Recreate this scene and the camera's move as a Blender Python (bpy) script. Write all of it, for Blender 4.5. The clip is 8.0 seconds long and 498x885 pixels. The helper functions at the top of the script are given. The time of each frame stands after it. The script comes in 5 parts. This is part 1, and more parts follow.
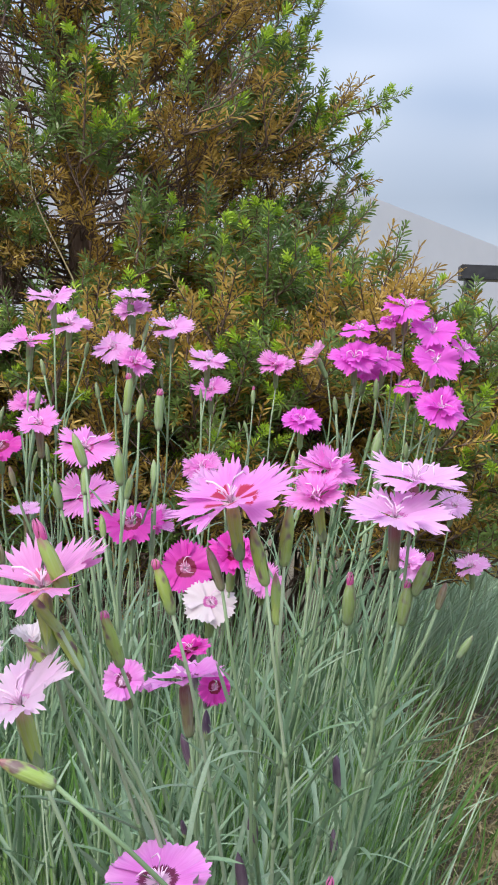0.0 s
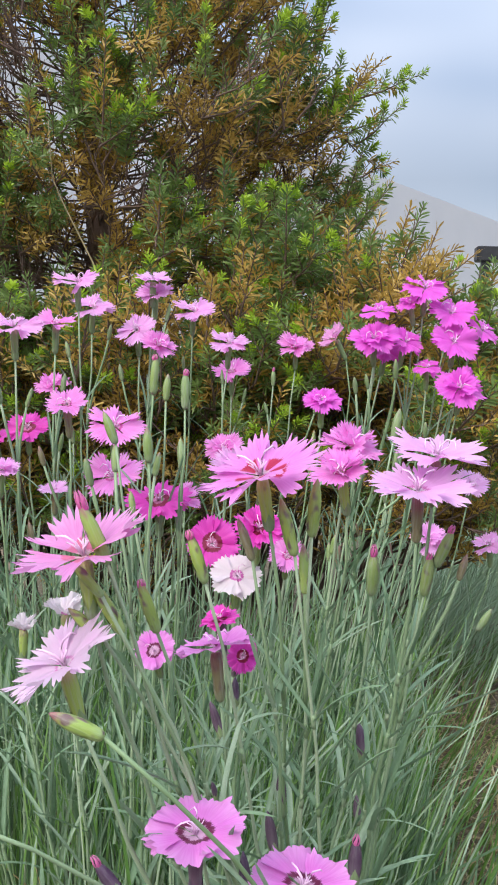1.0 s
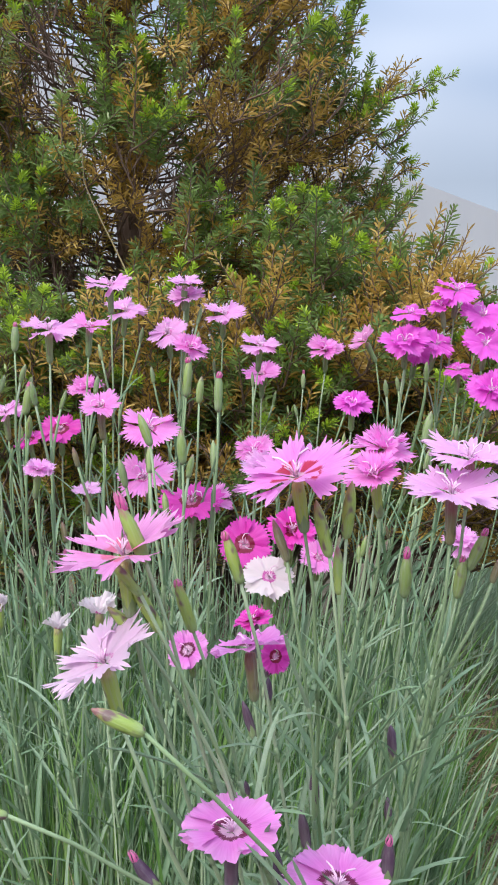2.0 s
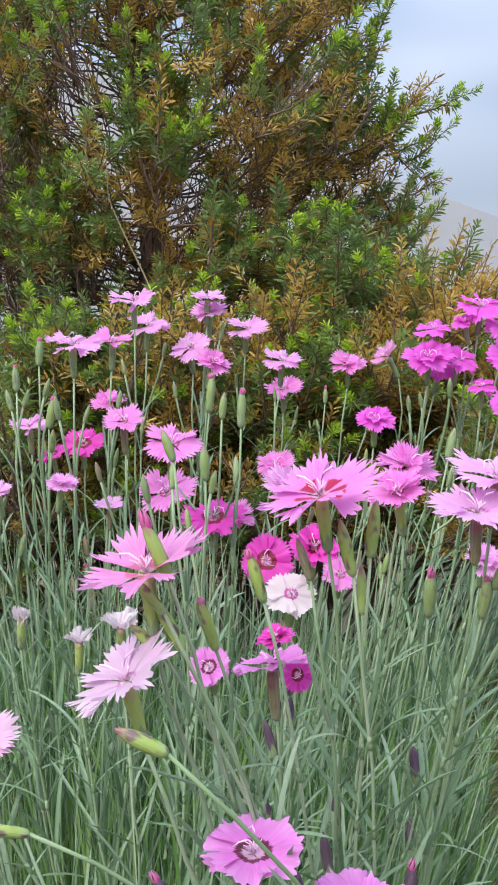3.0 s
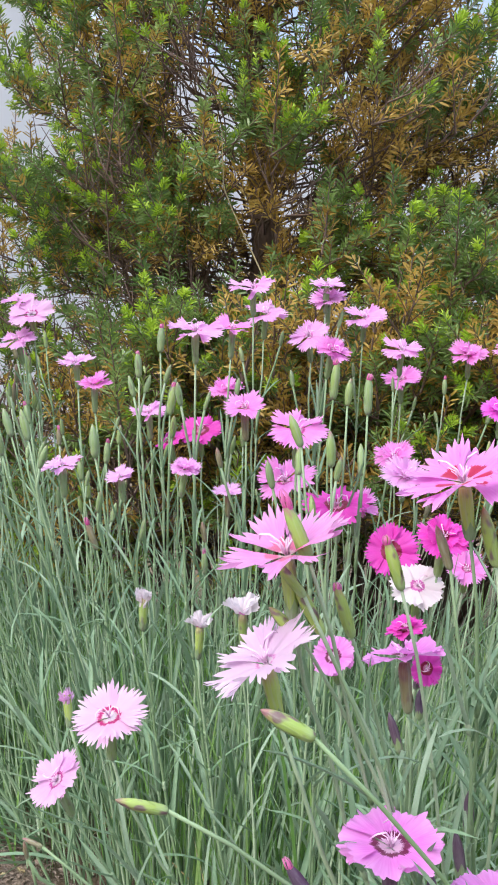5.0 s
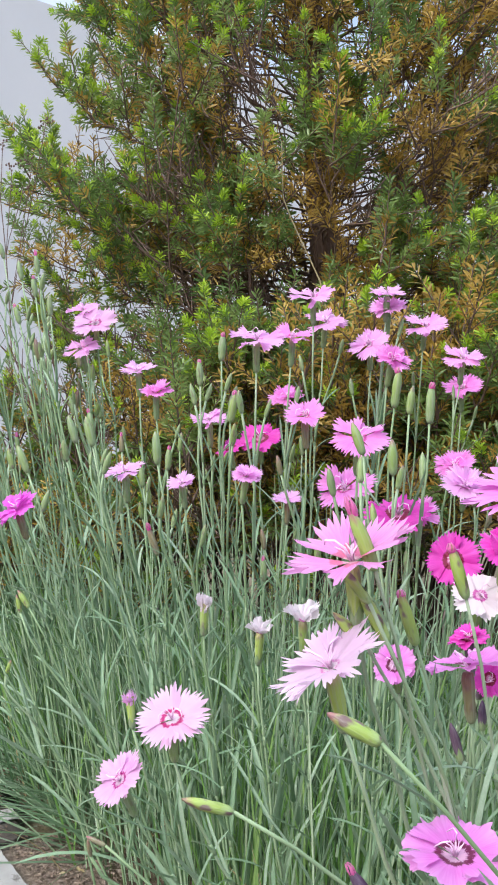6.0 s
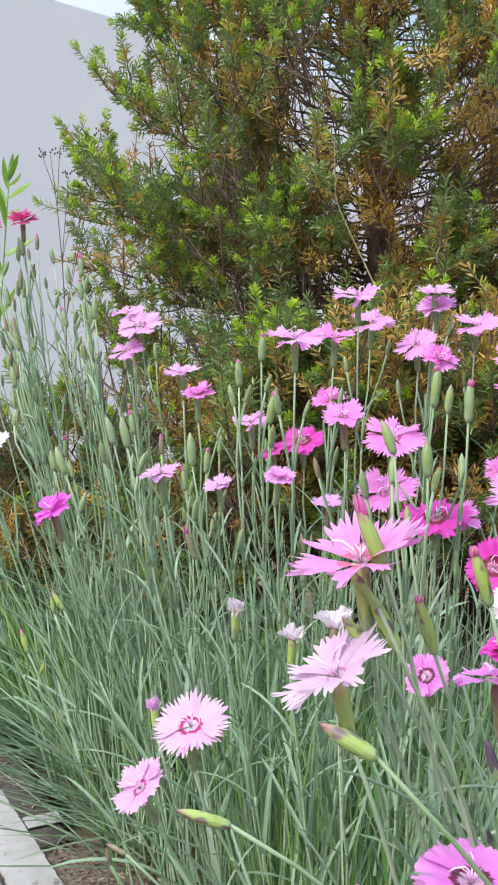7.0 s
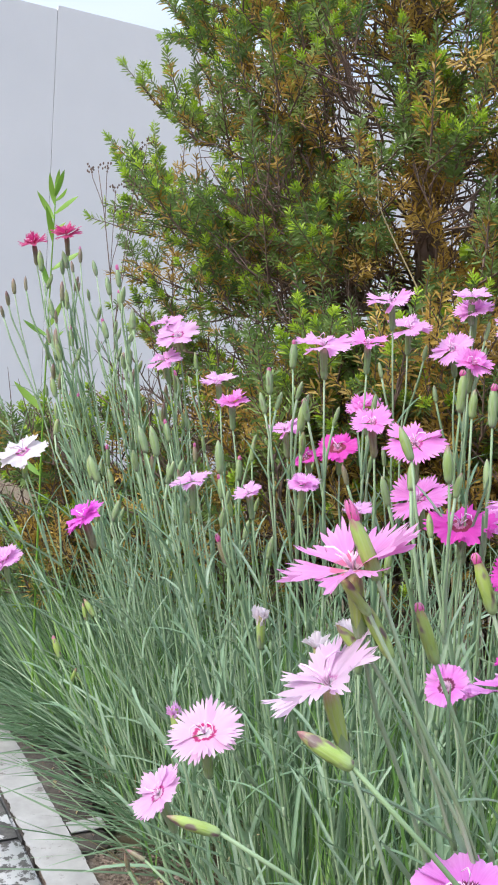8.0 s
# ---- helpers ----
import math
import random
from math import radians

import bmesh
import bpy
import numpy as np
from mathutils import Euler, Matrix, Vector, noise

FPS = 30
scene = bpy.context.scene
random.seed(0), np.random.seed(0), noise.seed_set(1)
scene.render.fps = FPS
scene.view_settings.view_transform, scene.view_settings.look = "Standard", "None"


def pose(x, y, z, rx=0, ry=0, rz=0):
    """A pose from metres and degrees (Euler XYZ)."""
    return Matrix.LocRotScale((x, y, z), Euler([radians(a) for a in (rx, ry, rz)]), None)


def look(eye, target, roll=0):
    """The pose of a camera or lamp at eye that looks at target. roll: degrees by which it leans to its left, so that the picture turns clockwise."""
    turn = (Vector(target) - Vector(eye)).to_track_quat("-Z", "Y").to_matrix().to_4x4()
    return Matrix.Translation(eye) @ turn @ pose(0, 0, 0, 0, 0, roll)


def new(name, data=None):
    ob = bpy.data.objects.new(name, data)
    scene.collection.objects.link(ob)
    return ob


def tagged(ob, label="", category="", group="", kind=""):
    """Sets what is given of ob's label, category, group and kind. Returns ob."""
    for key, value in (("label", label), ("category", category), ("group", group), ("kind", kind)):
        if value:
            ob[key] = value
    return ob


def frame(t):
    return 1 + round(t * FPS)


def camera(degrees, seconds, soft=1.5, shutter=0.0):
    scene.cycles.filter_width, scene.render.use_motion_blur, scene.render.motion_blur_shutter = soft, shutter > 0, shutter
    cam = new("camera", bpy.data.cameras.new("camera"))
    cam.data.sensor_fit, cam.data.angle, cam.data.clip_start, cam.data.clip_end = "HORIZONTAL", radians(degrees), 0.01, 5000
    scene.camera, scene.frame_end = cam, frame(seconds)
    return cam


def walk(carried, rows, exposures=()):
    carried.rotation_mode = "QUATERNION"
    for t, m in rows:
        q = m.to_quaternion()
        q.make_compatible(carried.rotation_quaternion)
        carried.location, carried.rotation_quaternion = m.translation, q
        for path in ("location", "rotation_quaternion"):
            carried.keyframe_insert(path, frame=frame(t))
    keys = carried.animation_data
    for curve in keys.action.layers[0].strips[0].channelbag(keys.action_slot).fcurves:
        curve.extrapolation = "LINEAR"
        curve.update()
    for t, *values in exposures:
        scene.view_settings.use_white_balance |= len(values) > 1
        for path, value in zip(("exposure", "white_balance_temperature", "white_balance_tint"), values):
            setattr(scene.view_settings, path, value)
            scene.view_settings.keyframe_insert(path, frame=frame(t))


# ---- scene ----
cam = camera(32.8, 8.0, 1.9)
EXPOSURE, SKY, SUN = 0.16, 0.12, 2.3
PATH = [
    (0.0, (0.0297, 0.0306, 0.4873), (0.0044, 2.0294, 0.4246), 2.31),
    (0.5, (0.0227, 0.0239, 0.4895), (-0.0168, 2.0213, 0.3945), 2.06),
    (1.0, (0.0236, 0.0162, 0.4837), (-0.0339, 2.0128, 0.3830), 2.02),
    (1.5, (0.0210, 0.0118, 0.4829), (-0.0733, 2.0068, 0.3766), 2.06),
    (3.0, (0.0176, 0.0124, 0.4860), (-0.1495, 2.0041, 0.4157), 2.44),
    (3.5, (0.0082, 0.0218, 0.4837), (-0.2114, 2.0084, 0.4115), 2.77),
    (4.0, (0.0044, 0.0187, 0.4829), (-0.2729, 1.9975, 0.3963), 3.03),
    (4.5, (0.0024, 0.0189, 0.4800), (-0.3361, 1.9878, 0.3856), 3.14),
    (6.0, (-0.0033, 0.0112, 0.4783), (-0.5252, 1.9402, 0.3984), 3.45),
    (6.5, (0.0062, 0.0222, 0.4759), (-0.5959, 1.9280, 0.4012), 3.54),
    (7.0, (0.0158, 0.0334, 0.4739), (-0.6620, 1.9138, 0.4040), 3.44),
    (7.5, (0.0254, 0.0406, 0.4735), (-0.7288, 1.8917, 0.4086), 3.31),
    (8.0, (0.0399, 0.0437, 0.4741), (-0.7767, 1.8686, 0.4177), 2.92),
]
walk(cam, [(t, look(eye, target, roll)) for t, eye, target, roll in PATH], exposures=[(0.0, EXPOSURE - 0.22), (1.5, EXPOSURE - 0.20), (3.5, EXPOSURE - 0.15), (4.5, EXPOSURE + 0.04), (8.0, EXPOSURE + 0.03)])

# ---- world and light: bright, thinly overcast day ----
SUN_UP, SUN_ROUND = 44.0, 216.0
world = bpy.data.worlds.new("sky")
scene.world = world
world.use_nodes = True
wt = world.node_tree
wt.nodes.clear()


def wnode(kind, **values):
    n = wt.nodes.new(kind)
    for key, v in values.items():
        n.inputs[key].default_value = v
    return n


w_out = wnode("ShaderNodeOutputWorld")
w_sky = wnode("ShaderNodeTexSky")
w_sky.sky_type, w_sky.sun_disc = "NISHITA", False
w_sky.sun_elevation, w_sky.sun_rotation = radians(SUN_UP), radians(SUN_ROUND)
w_sky.air_density, w_sky.dust_density, w_sky.ozone_density = 1.0, 2.0, 1.0
w_co = wnode("ShaderNodeTexCoord")
w_map = wnode("ShaderNodeMapping", Scale=(1.0, 1.0, 3.2))
w_noise = wnode("ShaderNodeTexNoise", Scale=1.7, Detail=2.0, Roughness=0.5)
w_ramp = wnode("ShaderNodeValToRGB")
w_ramp.color_ramp.elements[0].position, w_ramp.color_ramp.elements[1].position = 0.40, 0.70
w_ramp.color_ramp.elements[0].color = (0.22, 0.22, 0.22, 1)
w_ramp.color_ramp.elements[1].color = (0.80, 0.80, 0.80, 1)
w_mix = wnode("ShaderNodeMix")
w_mix.data_type = "RGBA"
w_mix.inputs[7].default_value = (6.2, 6.6, 7.5, 1)
w_bg = wnode("ShaderNodeBackground")
# an overcast sky grows brighter towards the zenith
w_sep = wnode("ShaderNodeSeparateXYZ")
w_rise = wnode("ShaderNodeMapRange")
w_rise.inputs["From Min"].default_value, w_rise.inputs["From Max"].default_value = 0.25, 1.0
w_rise.inputs["To Min"].default_value, w_rise.inputs["To Max"].default_value = SKY, SKY * 4.2
wt.links.new(w_co.outputs["Generated"], w_sep.inputs[0])
wt.links.new(w_sep.outputs[2], w_rise.inputs[0])
wt.links.new(w_rise.outputs[0], w_bg.inputs[1])
for a, b in ((w_co.outputs["Generated"], w_map.inputs["Vector"]), (w_map.outputs[0], w_noise.inputs["Vector"]),
             (w_noise.outputs[0], w_ramp.inputs[0]), (w_ramp.outputs[0], w_mix.inputs[0]), (w_sky.outputs[0], w_mix.inputs[6]),
             (w_mix.outputs[2], w_bg.inputs[0]), (w_bg.outputs[0], w_out.inputs[0])):
    wt.links.new(a, b)
sun = new("sun", bpy.data.lights.new("sun", "SUN"))
sun.data.energy, sun.data.angle, sun.data.color = SUN, radians(32), (1.0, 0.95, 0.88)
sun_from = Vector((math.sin(radians(SUN_ROUND)) * math.cos(radians(SUN_UP)), math.cos(radians(SUN_ROUND)) * math.cos(radians(SUN_UP)), math.sin(radians(SUN_UP))))
sun.matrix_world = look(sun_from * 20, (0, 0, 0))


# ---- materials ----
def material(name, rough=0.6, metal=0.0, sheen=0.0):
    m = bpy.data.materials.new(name)
    m.use_nodes = True
    b = m.node_tree.nodes["Principled BSDF"]
    b.inputs["Roughness"].default_value, b.inputs["Metallic"].default_value = rough, metal
    if sheen:
        b.inputs["Sheen Weight"].default_value = sheen
    return m, m.node_tree, b


def node(tree, kind, **values):
    n = tree.nodes.new(kind)
    for key, v in values.items():
        n.inputs[key.replace("_", " ")].default_value = v
    return n


def mixed(tree, factor, a, b, blend="MIX"):
    n = tree.nodes.new("ShaderNodeMix")
    n.data_type, n.blend_type = "RGBA", blend
    for slot, v in ((0, factor), (6, a), (7, b)):
        if isinstance(v, (int, float)):
            n.inputs[slot].default_value = v
        elif isinstance(v, tuple):
            n.inputs[slot].default_value = (*v[:3], 1)
        else:
            tree.links.new(v, n.inputs[slot])
    return n.outputs[2]


def ramp(tree, source, stops, ease="LINEAR"):
    n = tree.nodes.new("ShaderNodeValToRGB")
    n.color_ramp.interpolation = ease
    while len(n.color_ramp.elements) < len(stops):
        n.color_ramp.elements.new(0.5)
    for e, (p, c) in zip(n.color_ramp.elements, stops):
        e.position, e.color = p, (*c, 1)
    tree.links.new(source, n.inputs[0])
    return n.outputs[0]


def grain(tree, scale, detail=4.0, rough=0.55, stretch=(1, 1, 1), space="Object"):
    co = tree.nodes.new("ShaderNodeTexCoord")
    mp = node(tree, "ShaderNodeMapping", Scale=stretch)
    nz = node(tree, "ShaderNodeTexNoise", Scale=scale, Detail=detail, Roughness=rough)
    tree.links.new(co.outputs[space], mp.inputs[0])
    tree.links.new(mp.outputs[0], nz.inputs["Vector"])
    return nz.outputs[0]


def bumped(tree, b, height, strength, distance):
    n = node(tree, "ShaderNodeBump", Strength=strength, Distance=distance)
    tree.links.new(height, n.inputs["Height"])
    tree.links.new(n.outputs[0], b.inputs["Normal"])


def see_through(tree, b, colour, share):
    """Thin leaf or petal: part of the light passes."""
    out = tree.nodes["Material Output"]
    t = node(tree, "ShaderNodeBsdfTranslucent")
    tree.links.new(colour, t.inputs[0])
    mx = node(tree, "ShaderNodeMixShader", Fac=share)
    tree.links.new(b.outputs[0], mx.inputs[1])
    tree.links.new(t.outputs[0], mx.inputs[2])
    tree.links.new(mx.outputs[0], out.inputs[0])


def leafy(name, dark, mid, pale, rough=0.5, share=0.25, scale=60.0, per="island"):
    """Foliage: each blade or needle of its own tone, with a fine grain."""
    m, t, b = material(name, rough)
    if per == "island":
        rnd = t.nodes.new("ShaderNodeNewGeometry").outputs["Random Per Island"]
    elif per == "tone":
        own = t.nodes.new("ShaderNodeAttribute")
        own.attribute_name = "tone"
        rnd = own.outputs["Fac"]
    else:
        rnd = t.nodes.new("ShaderNodeObjectInfo").outputs["Random"]
    c = ramp(t, rnd, ((0.0, dark), (0.5, mid), (1.0, pale)))
    big = grain(t, scale * 0.12, 2.0)
    c = mixed(t, ramp(t, big, ((0.35, (0, 0, 0)), (0.7, (0.55, 0.55, 0.55)))), c, mid)
    fine = grain(t, scale, 3.0)
    c = mixed(t, ramp(t, fine, ((0.3, (0.25, 0.25, 0.25)), (0.75, (0, 0, 0)))), c, dark)
    t.links.new(c, b.inputs["Base Color"])
    if share:
        see_through(t, b, c, share)
    return m


def petal_material(name, base, pale, eye, eye_from, eye_to, throat, veins=0.35, ragged=0.10, patch=False):
    """u runs out along the petal, v across it: throat, ringed eye with a ragged edge, blade with veins, paler rim."""
    m, t, b = material(name, 0.55, sheen=0.25)
    uv = t.nodes.new("ShaderNodeUVMap")
    sep = t.nodes.new("ShaderNodeSeparateXYZ")
    t.links.new(uv.outputs[0], sep.inputs[0])
    mp = node(t, "ShaderNodeMapping", Scale=(1.5, 26.0, 1.0))
    t.links.new(uv.outputs[0], mp.inputs[0])
    nz = node(t, "ShaderNodeTexNoise", Scale=1.0, Detail=3.0, Roughness=0.6)
    t.links.new(mp.outputs[0], nz.inputs["Vector"])
    rag = node(t, "ShaderNodeMath")
    rag.operation = "MULTIPLY_ADD"
    t.links.new(nz.outputs[0], rag.inputs[0])
    rag.inputs[1].default_value = ragged * 2
    t.links.new(sep.outputs[0], rag.inputs[2])
    soft = 0.025
    lo, hi = eye_from + ragged, eye_to + ragged
    blade = ramp(t, sep.outputs[0], ((0.0, base), (0.55, base), (1.0, pale)))
    vein = ramp(t, nz.outputs[0], ((0.42, (veins, veins, veins)), (0.58, (0, 0, 0))))
    deep = tuple(v * k for v, k in zip(base, (0.82, 0.50, 0.78)))
    blade = mixed(t, vein, blade, deep)
    tint = t.nodes.new("ShaderNodeObjectInfo").outputs["Random"]
    blade = mixed(t, ramp(t, tint, ((0.0, (0, 0, 0)), (1.0, (0.22, 0.22, 0.22)))), blade, pale)
    mask = ramp(t, rag.outputs[0], ((0.0, (0, 0, 0)), (max(lo - soft, 0.001), (0, 0, 0)), (lo, (1, 1, 1)), (hi, (1, 1, 1)), (hi + soft, (0, 0, 0))))
    if patch:
        band = ramp(t, sep.outputs[1], ((0.16, (0, 0, 0)), (0.24, (1, 1, 1)), (0.78, (1, 1, 1)), (0.86, (0, 0, 0))))
        mask = mixed(t, 1.0, mask, band, "MULTIPLY")
    c = mixed(t, mask, blade, eye)
    inner = ramp(t, rag.outputs[0], ((max(lo - soft, 0.001), (1, 1, 1)), (lo, (0, 0, 0))))
    c = mixed(t, inner, c, throat)
    t.links.new(c, b.inputs["Base Color"])
    bumped(t, b, nz.outputs[0], 0.35, 0.0004)
    see_through(t, b, c, 0.42)
    return m


PETALS = {
    "light": petal_material("light_pink_petal", (0.85, 0.38, 0.77), (0.88, 0.52, 0.84), (0.64, 0.12, 0.44), 0.16, 0.20, (0.78, 0.50, 0.70)),
    "redeye": petal_material("red_eyed_petal", (0.84, 0.26, 0.74), (0.86, 0.40, 0.80), (0.52, 0.004, 0.07), 0.14, 0.40, (0.80, 0.50, 0.64), patch=True),
    "pale": petal_material("pale_pink_petal", (0.84, 0.42, 0.80), (0.87, 0.56, 0.85), (0.66, 0.16, 0.50), 0.14, 0.19, (0.86, 0.72, 0.84), 0.25, 0.17),
    "rose": petal_material("rose_petal", (0.86, 0.24, 0.70), (0.88, 0.40, 0.79), (0.62, 0.05, 0.33), 0.16, 0.22, (0.78, 0.38, 0.60)),
    "magenta": petal_material("magenta_petal", (0.80, 0.09, 0.68), (0.85, 0.18, 0.76), (0.66, 0.20, 0.58), 0.05, 0.10, (0.78, 0.50, 0.74), 0.25),
    "hot": petal_material("hot_magenta_petal", (0.77, 0.04, 0.50), (0.82, 0.09, 0.60), (0.26, 0.003, 0.05), 0.20, 0.36, (0.66, 0.22, 0.42)),
    "white": petal_material("white_petal", (0.76, 0.68, 0.73), (0.80, 0.74, 0.78), (0.60, 0.12, 0.44), 0.16, 0.25, (0.76, 0.46, 0.67), 0.08),
    "star": petal_material("ringed_pale_petal", (0.79, 0.46, 0.69), (0.82, 0.58, 0.77), (0.52, 0.012, 0.17), 0.20, 0.29, (0.82, 0.70, 0.78), 0.12, 0.13),
    "orchid": petal_material("orchid_petal", (0.76, 0.21, 0.68), (0.83, 0.38, 0.79), (0.15, 0.003, 0.06), 0.24, 0.36, (0.68, 0.40, 0.60), 0.30, 0.16),
    "lilac": petal_material("lilac_petal", (0.80, 0.42, 0.74), (0.84, 0.55, 0.80), (0.48, 0.02, 0.26), 0.20, 0.27, (0.74, 0.52, 0.70), 0.22, 0.15),
    "blush": petal_material("blush_petal", (0.75, 0.52, 0.74), (0.81, 0.64, 0.80), (0.66, 0.20, 0.54), 0.15, 0.17, (0.82, 0.68, 0.79), 0.07),
    "salmon": petal_material("salmon_pink_petal", (0.77, 0.28, 0.62), (0.82, 0.42, 0.73), (0.70, 0.16, 0.32), 0.14, 0.30, (0.80, 0.50, 0.58)),
    "crimson": petal_material("crimson_rose_petal", (0.54, 0.032, 0.18), (0.66, 0.075, 0.28), (0.52, 0.02, 0.12), 0.16, 0.24, (0.66, 0.15, 0.30)),
}
STAMEN, st, sb = material("stamen", 0.5)
st.links.new(ramp(st, grain(st, 300), ((0.3, (0.80, 0.46, 0.72)), (0.7, (0.88, 0.72, 0.85)))), sb.inputs["Base Color"])
STEM = leafy("glaucous_stem", (0.17, 0.265, 0.125), (0.25, 0.36, 0.20), (0.39, 0.48, 0.33), 0.55, 0.0, 120, "object")
LEAF = leafy("glaucous_leaf", (0.15, 0.26, 0.14), (0.24, 0.37, 0.225), (0.39, 0.50, 0.36), 0.5, 0.25, 90, "object")
BLADES = leafy("glaucous_blades", (0.058, 0.125, 0.052), (0.205, 0.335, 0.185), (0.46, 0.60, 0.42), 0.45, 0.25, 70)
GRASS = leafy("green_grass", (0.07, 0.15, 0.03), (0.13, 0.25, 0.05), (0.24, 0.38, 0.10), 0.5, 0.3, 70)
PALE = leafy("pale_stems", (0.26, 0.38, 0.22), (0.36, 0.48, 0.31), (0.50, 0.60, 0.42), 0.5, 0.1, 70)
YOUNG = leafy("young_green_leaves", (0.09, 0.21, 0.045), (0.19, 0.37, 0.09), (0.38, 0.56, 0.20), 0.5, 0.28, 70)
STRAW = leafy("dry_straw", (0.22, 0.17, 0.08), (0.36, 0.29, 0.15), (0.52, 0.45, 0.27), 0.7, 0.1, 90)
NEEDLES = leafy("yew_needles", (0.080, 0.155, 0.045), (0.205, 0.31, 0.085), (0.42, 0.53, 0.17), 0.36, 0.38, 40, "tone")
RUSTY = leafy("rusty_needles", (0.29, 0.175, 0.035), (0.60, 0.40, 0.085), (0.82, 0.63, 0.26), 0.55, 0.36, 40, "tone")
FRESH = leafy("fresh_needles", (0.22, 0.38, 0.025), (0.40, 0.58, 0.045), (0.60, 0.76, 0.09), 0.42, 0.34, 40, "tone")
WEED = leafy("fresh_weed_leaf", (0.13, 0.30, 0.03), (0.22, 0.42, 0.05), (0.33, 0.53, 0.08), 0.45, 0.3, 60, "object")


def calyx_material(name, low, mid, tip, at=0.7, blotch=0.0, streak=0.4):
    """z runs from base to tip, 0 to 1, in the object's own space."""
    m, t, b = material(name, 0.5)
    co = t.nodes.new("ShaderNodeTexCoord")
    sep = t.nodes.new("ShaderNodeSeparateXYZ")
    t.links.new(co.outputs["Object"], sep.inputs[0])
    mp = node(t, "ShaderNodeMapping", Scale=(9, 9, 1.2))
    t.links.new(co.outputs["Object"], mp.inputs[0])
    nz = node(t, "ShaderNodeTexNoise", Scale=1.6, Detail=3.0)
    t.links.new(mp.outputs[0], nz.inputs["Vector"])
    add = node(t, "ShaderNodeMath")
    add.operation = "MULTIPLY_ADD"
    t.links.new(nz.outputs[0], add.inputs[0])
    add.inputs[1].default_value = 0.25
    up = node(t, "ShaderNodeMath")
    up.operation = "MULTIPLY"
    up.inputs[1].default_value = 0.75
    t.links.new(sep.outputs[2], up.inputs[0])
    t.links.new(up.outputs[0], add.inputs[2])
    c = ramp(t, add.outputs[0], ((0.15, low), (0.34, mid), (at, mid), (min(at + 0.14, 1.0), tip)))
    each = t.nodes.new("ShaderNodeObjectInfo").outputs["Random"]
    c = mixed(t, ramp(t, each, ((0.0, (0, 0, 0)), (1.0, (0.45, 0.45, 0.45)))), c, tuple(v * w for v, w in zip(mid, (1.35, 1.20, 0.85))))
    if blotch:
        spots = node(t, "ShaderNodeTexNoise", Scale=5.5, Detail=1.0)
        shift = t.nodes.new("ShaderNodeObjectInfo")
        moved = node(t, "ShaderNodeVectorMath")
        moved.operation = "MULTIPLY_ADD"
        moved.inputs[1].default_value = (1.0, 1.0, 0.55)
        t.links.new(co.outputs["Object"], moved.inputs[0])
        t.links.new(shift.outputs["Location"], moved.inputs[2])
        t.links.new(moved.outputs[0], spots.inputs["Vector"])
        c = mixed(t, ramp(t, spots.outputs[0], ((0.57, (0, 0, 0)), (0.68, (blotch, blotch, blotch)))), c, (0.13, 0.055, 0.085))
    ribs = node(t, "ShaderNodeTexNoise", Scale=1.0, Detail=2.0)
    long_way = node(t, "ShaderNodeMapping", Scale=(26, 26, 1.0))
    t.links.new(co.outputs["Object"], long_way.inputs[0])
    t.links.new(long_way.outputs[0], ribs.inputs["Vector"])
    c = mixed(t, ramp(t, ribs.outputs[0], ((0.42, (0, 0, 0)), (0.66, (streak, streak, streak)))), c, tuple(0.5 * v + 0.2 for v in low))
    t.links.new(c, b.inputs["Base Color"])
    bumped(t, b, ribs.outputs[0], 0.4, 0.0006)
    return m


CALYX = {
    "green": calyx_material("green_calyx", (0.22, 0.31, 0.16), (0.20, 0.30, 0.085), (0.24, 0.12, 0.11), 0.70, 0.6),
    "grey": calyx_material("grey_green_calyx", (0.23, 0.31, 0.18), (0.19, 0.29, 0.115), (0.34, 0.28, 0.18), 0.76, 0.45),
    "purple": calyx_material("purple_calyx", (0.28, 0.34, 0.24), (0.115, 0.075, 0.125), (0.060, 0.028, 0.070), 0.42, 0.0, 0.12),
    "brown": calyx_material("reddish_calyx", (0.22, 0.24, 0.13), (0.19, 0.17, 0.09), (0.22, 0.09, 0.09), 0.60, 0.4),
    "lime": calyx_material("lime_calyx", (0.26, 0.37, 0.16), (0.25, 0.36, 0.075), (0.26, 0.09, 0.11), 0.66, 0.9, 0.2),
}
# lit copy of the lime calyx: colours raised against the shade under open petals
LIT_LIME = calyx_material("lit_lime_calyx", (0.30, 0.42, 0.18), (0.31, 0.43, 0.09), (0.28, 0.22, 0.11), 0.74, 0.6)
TIP = petal_material("bud_tip_petal", (0.70, 0.08, 0.36), (0.82, 0.30, 0.55), (0.6, 0.05, 0.3), 0.02, 0.04, (0.6, 0.1, 0.3))

BARK, bt, bb = material("yew_bark", 0.85)
bn = grain(bt, 38, 6, 0.65, (1, 1, 0.22))
bt.links.new(mixed(bt, grain(bt, 7, 3), ramp(bt, bn, ((0.3, (0.07, 0.042, 0.034)), (0.6, (0.20, 0.125, 0.100)), (0.8, (0.32, 0.23, 0.19)))), (0.17, 0.12, 0.095)), bb.inputs["Base Color"])
bumped(bt, bb, bn, 0.9, 0.006)

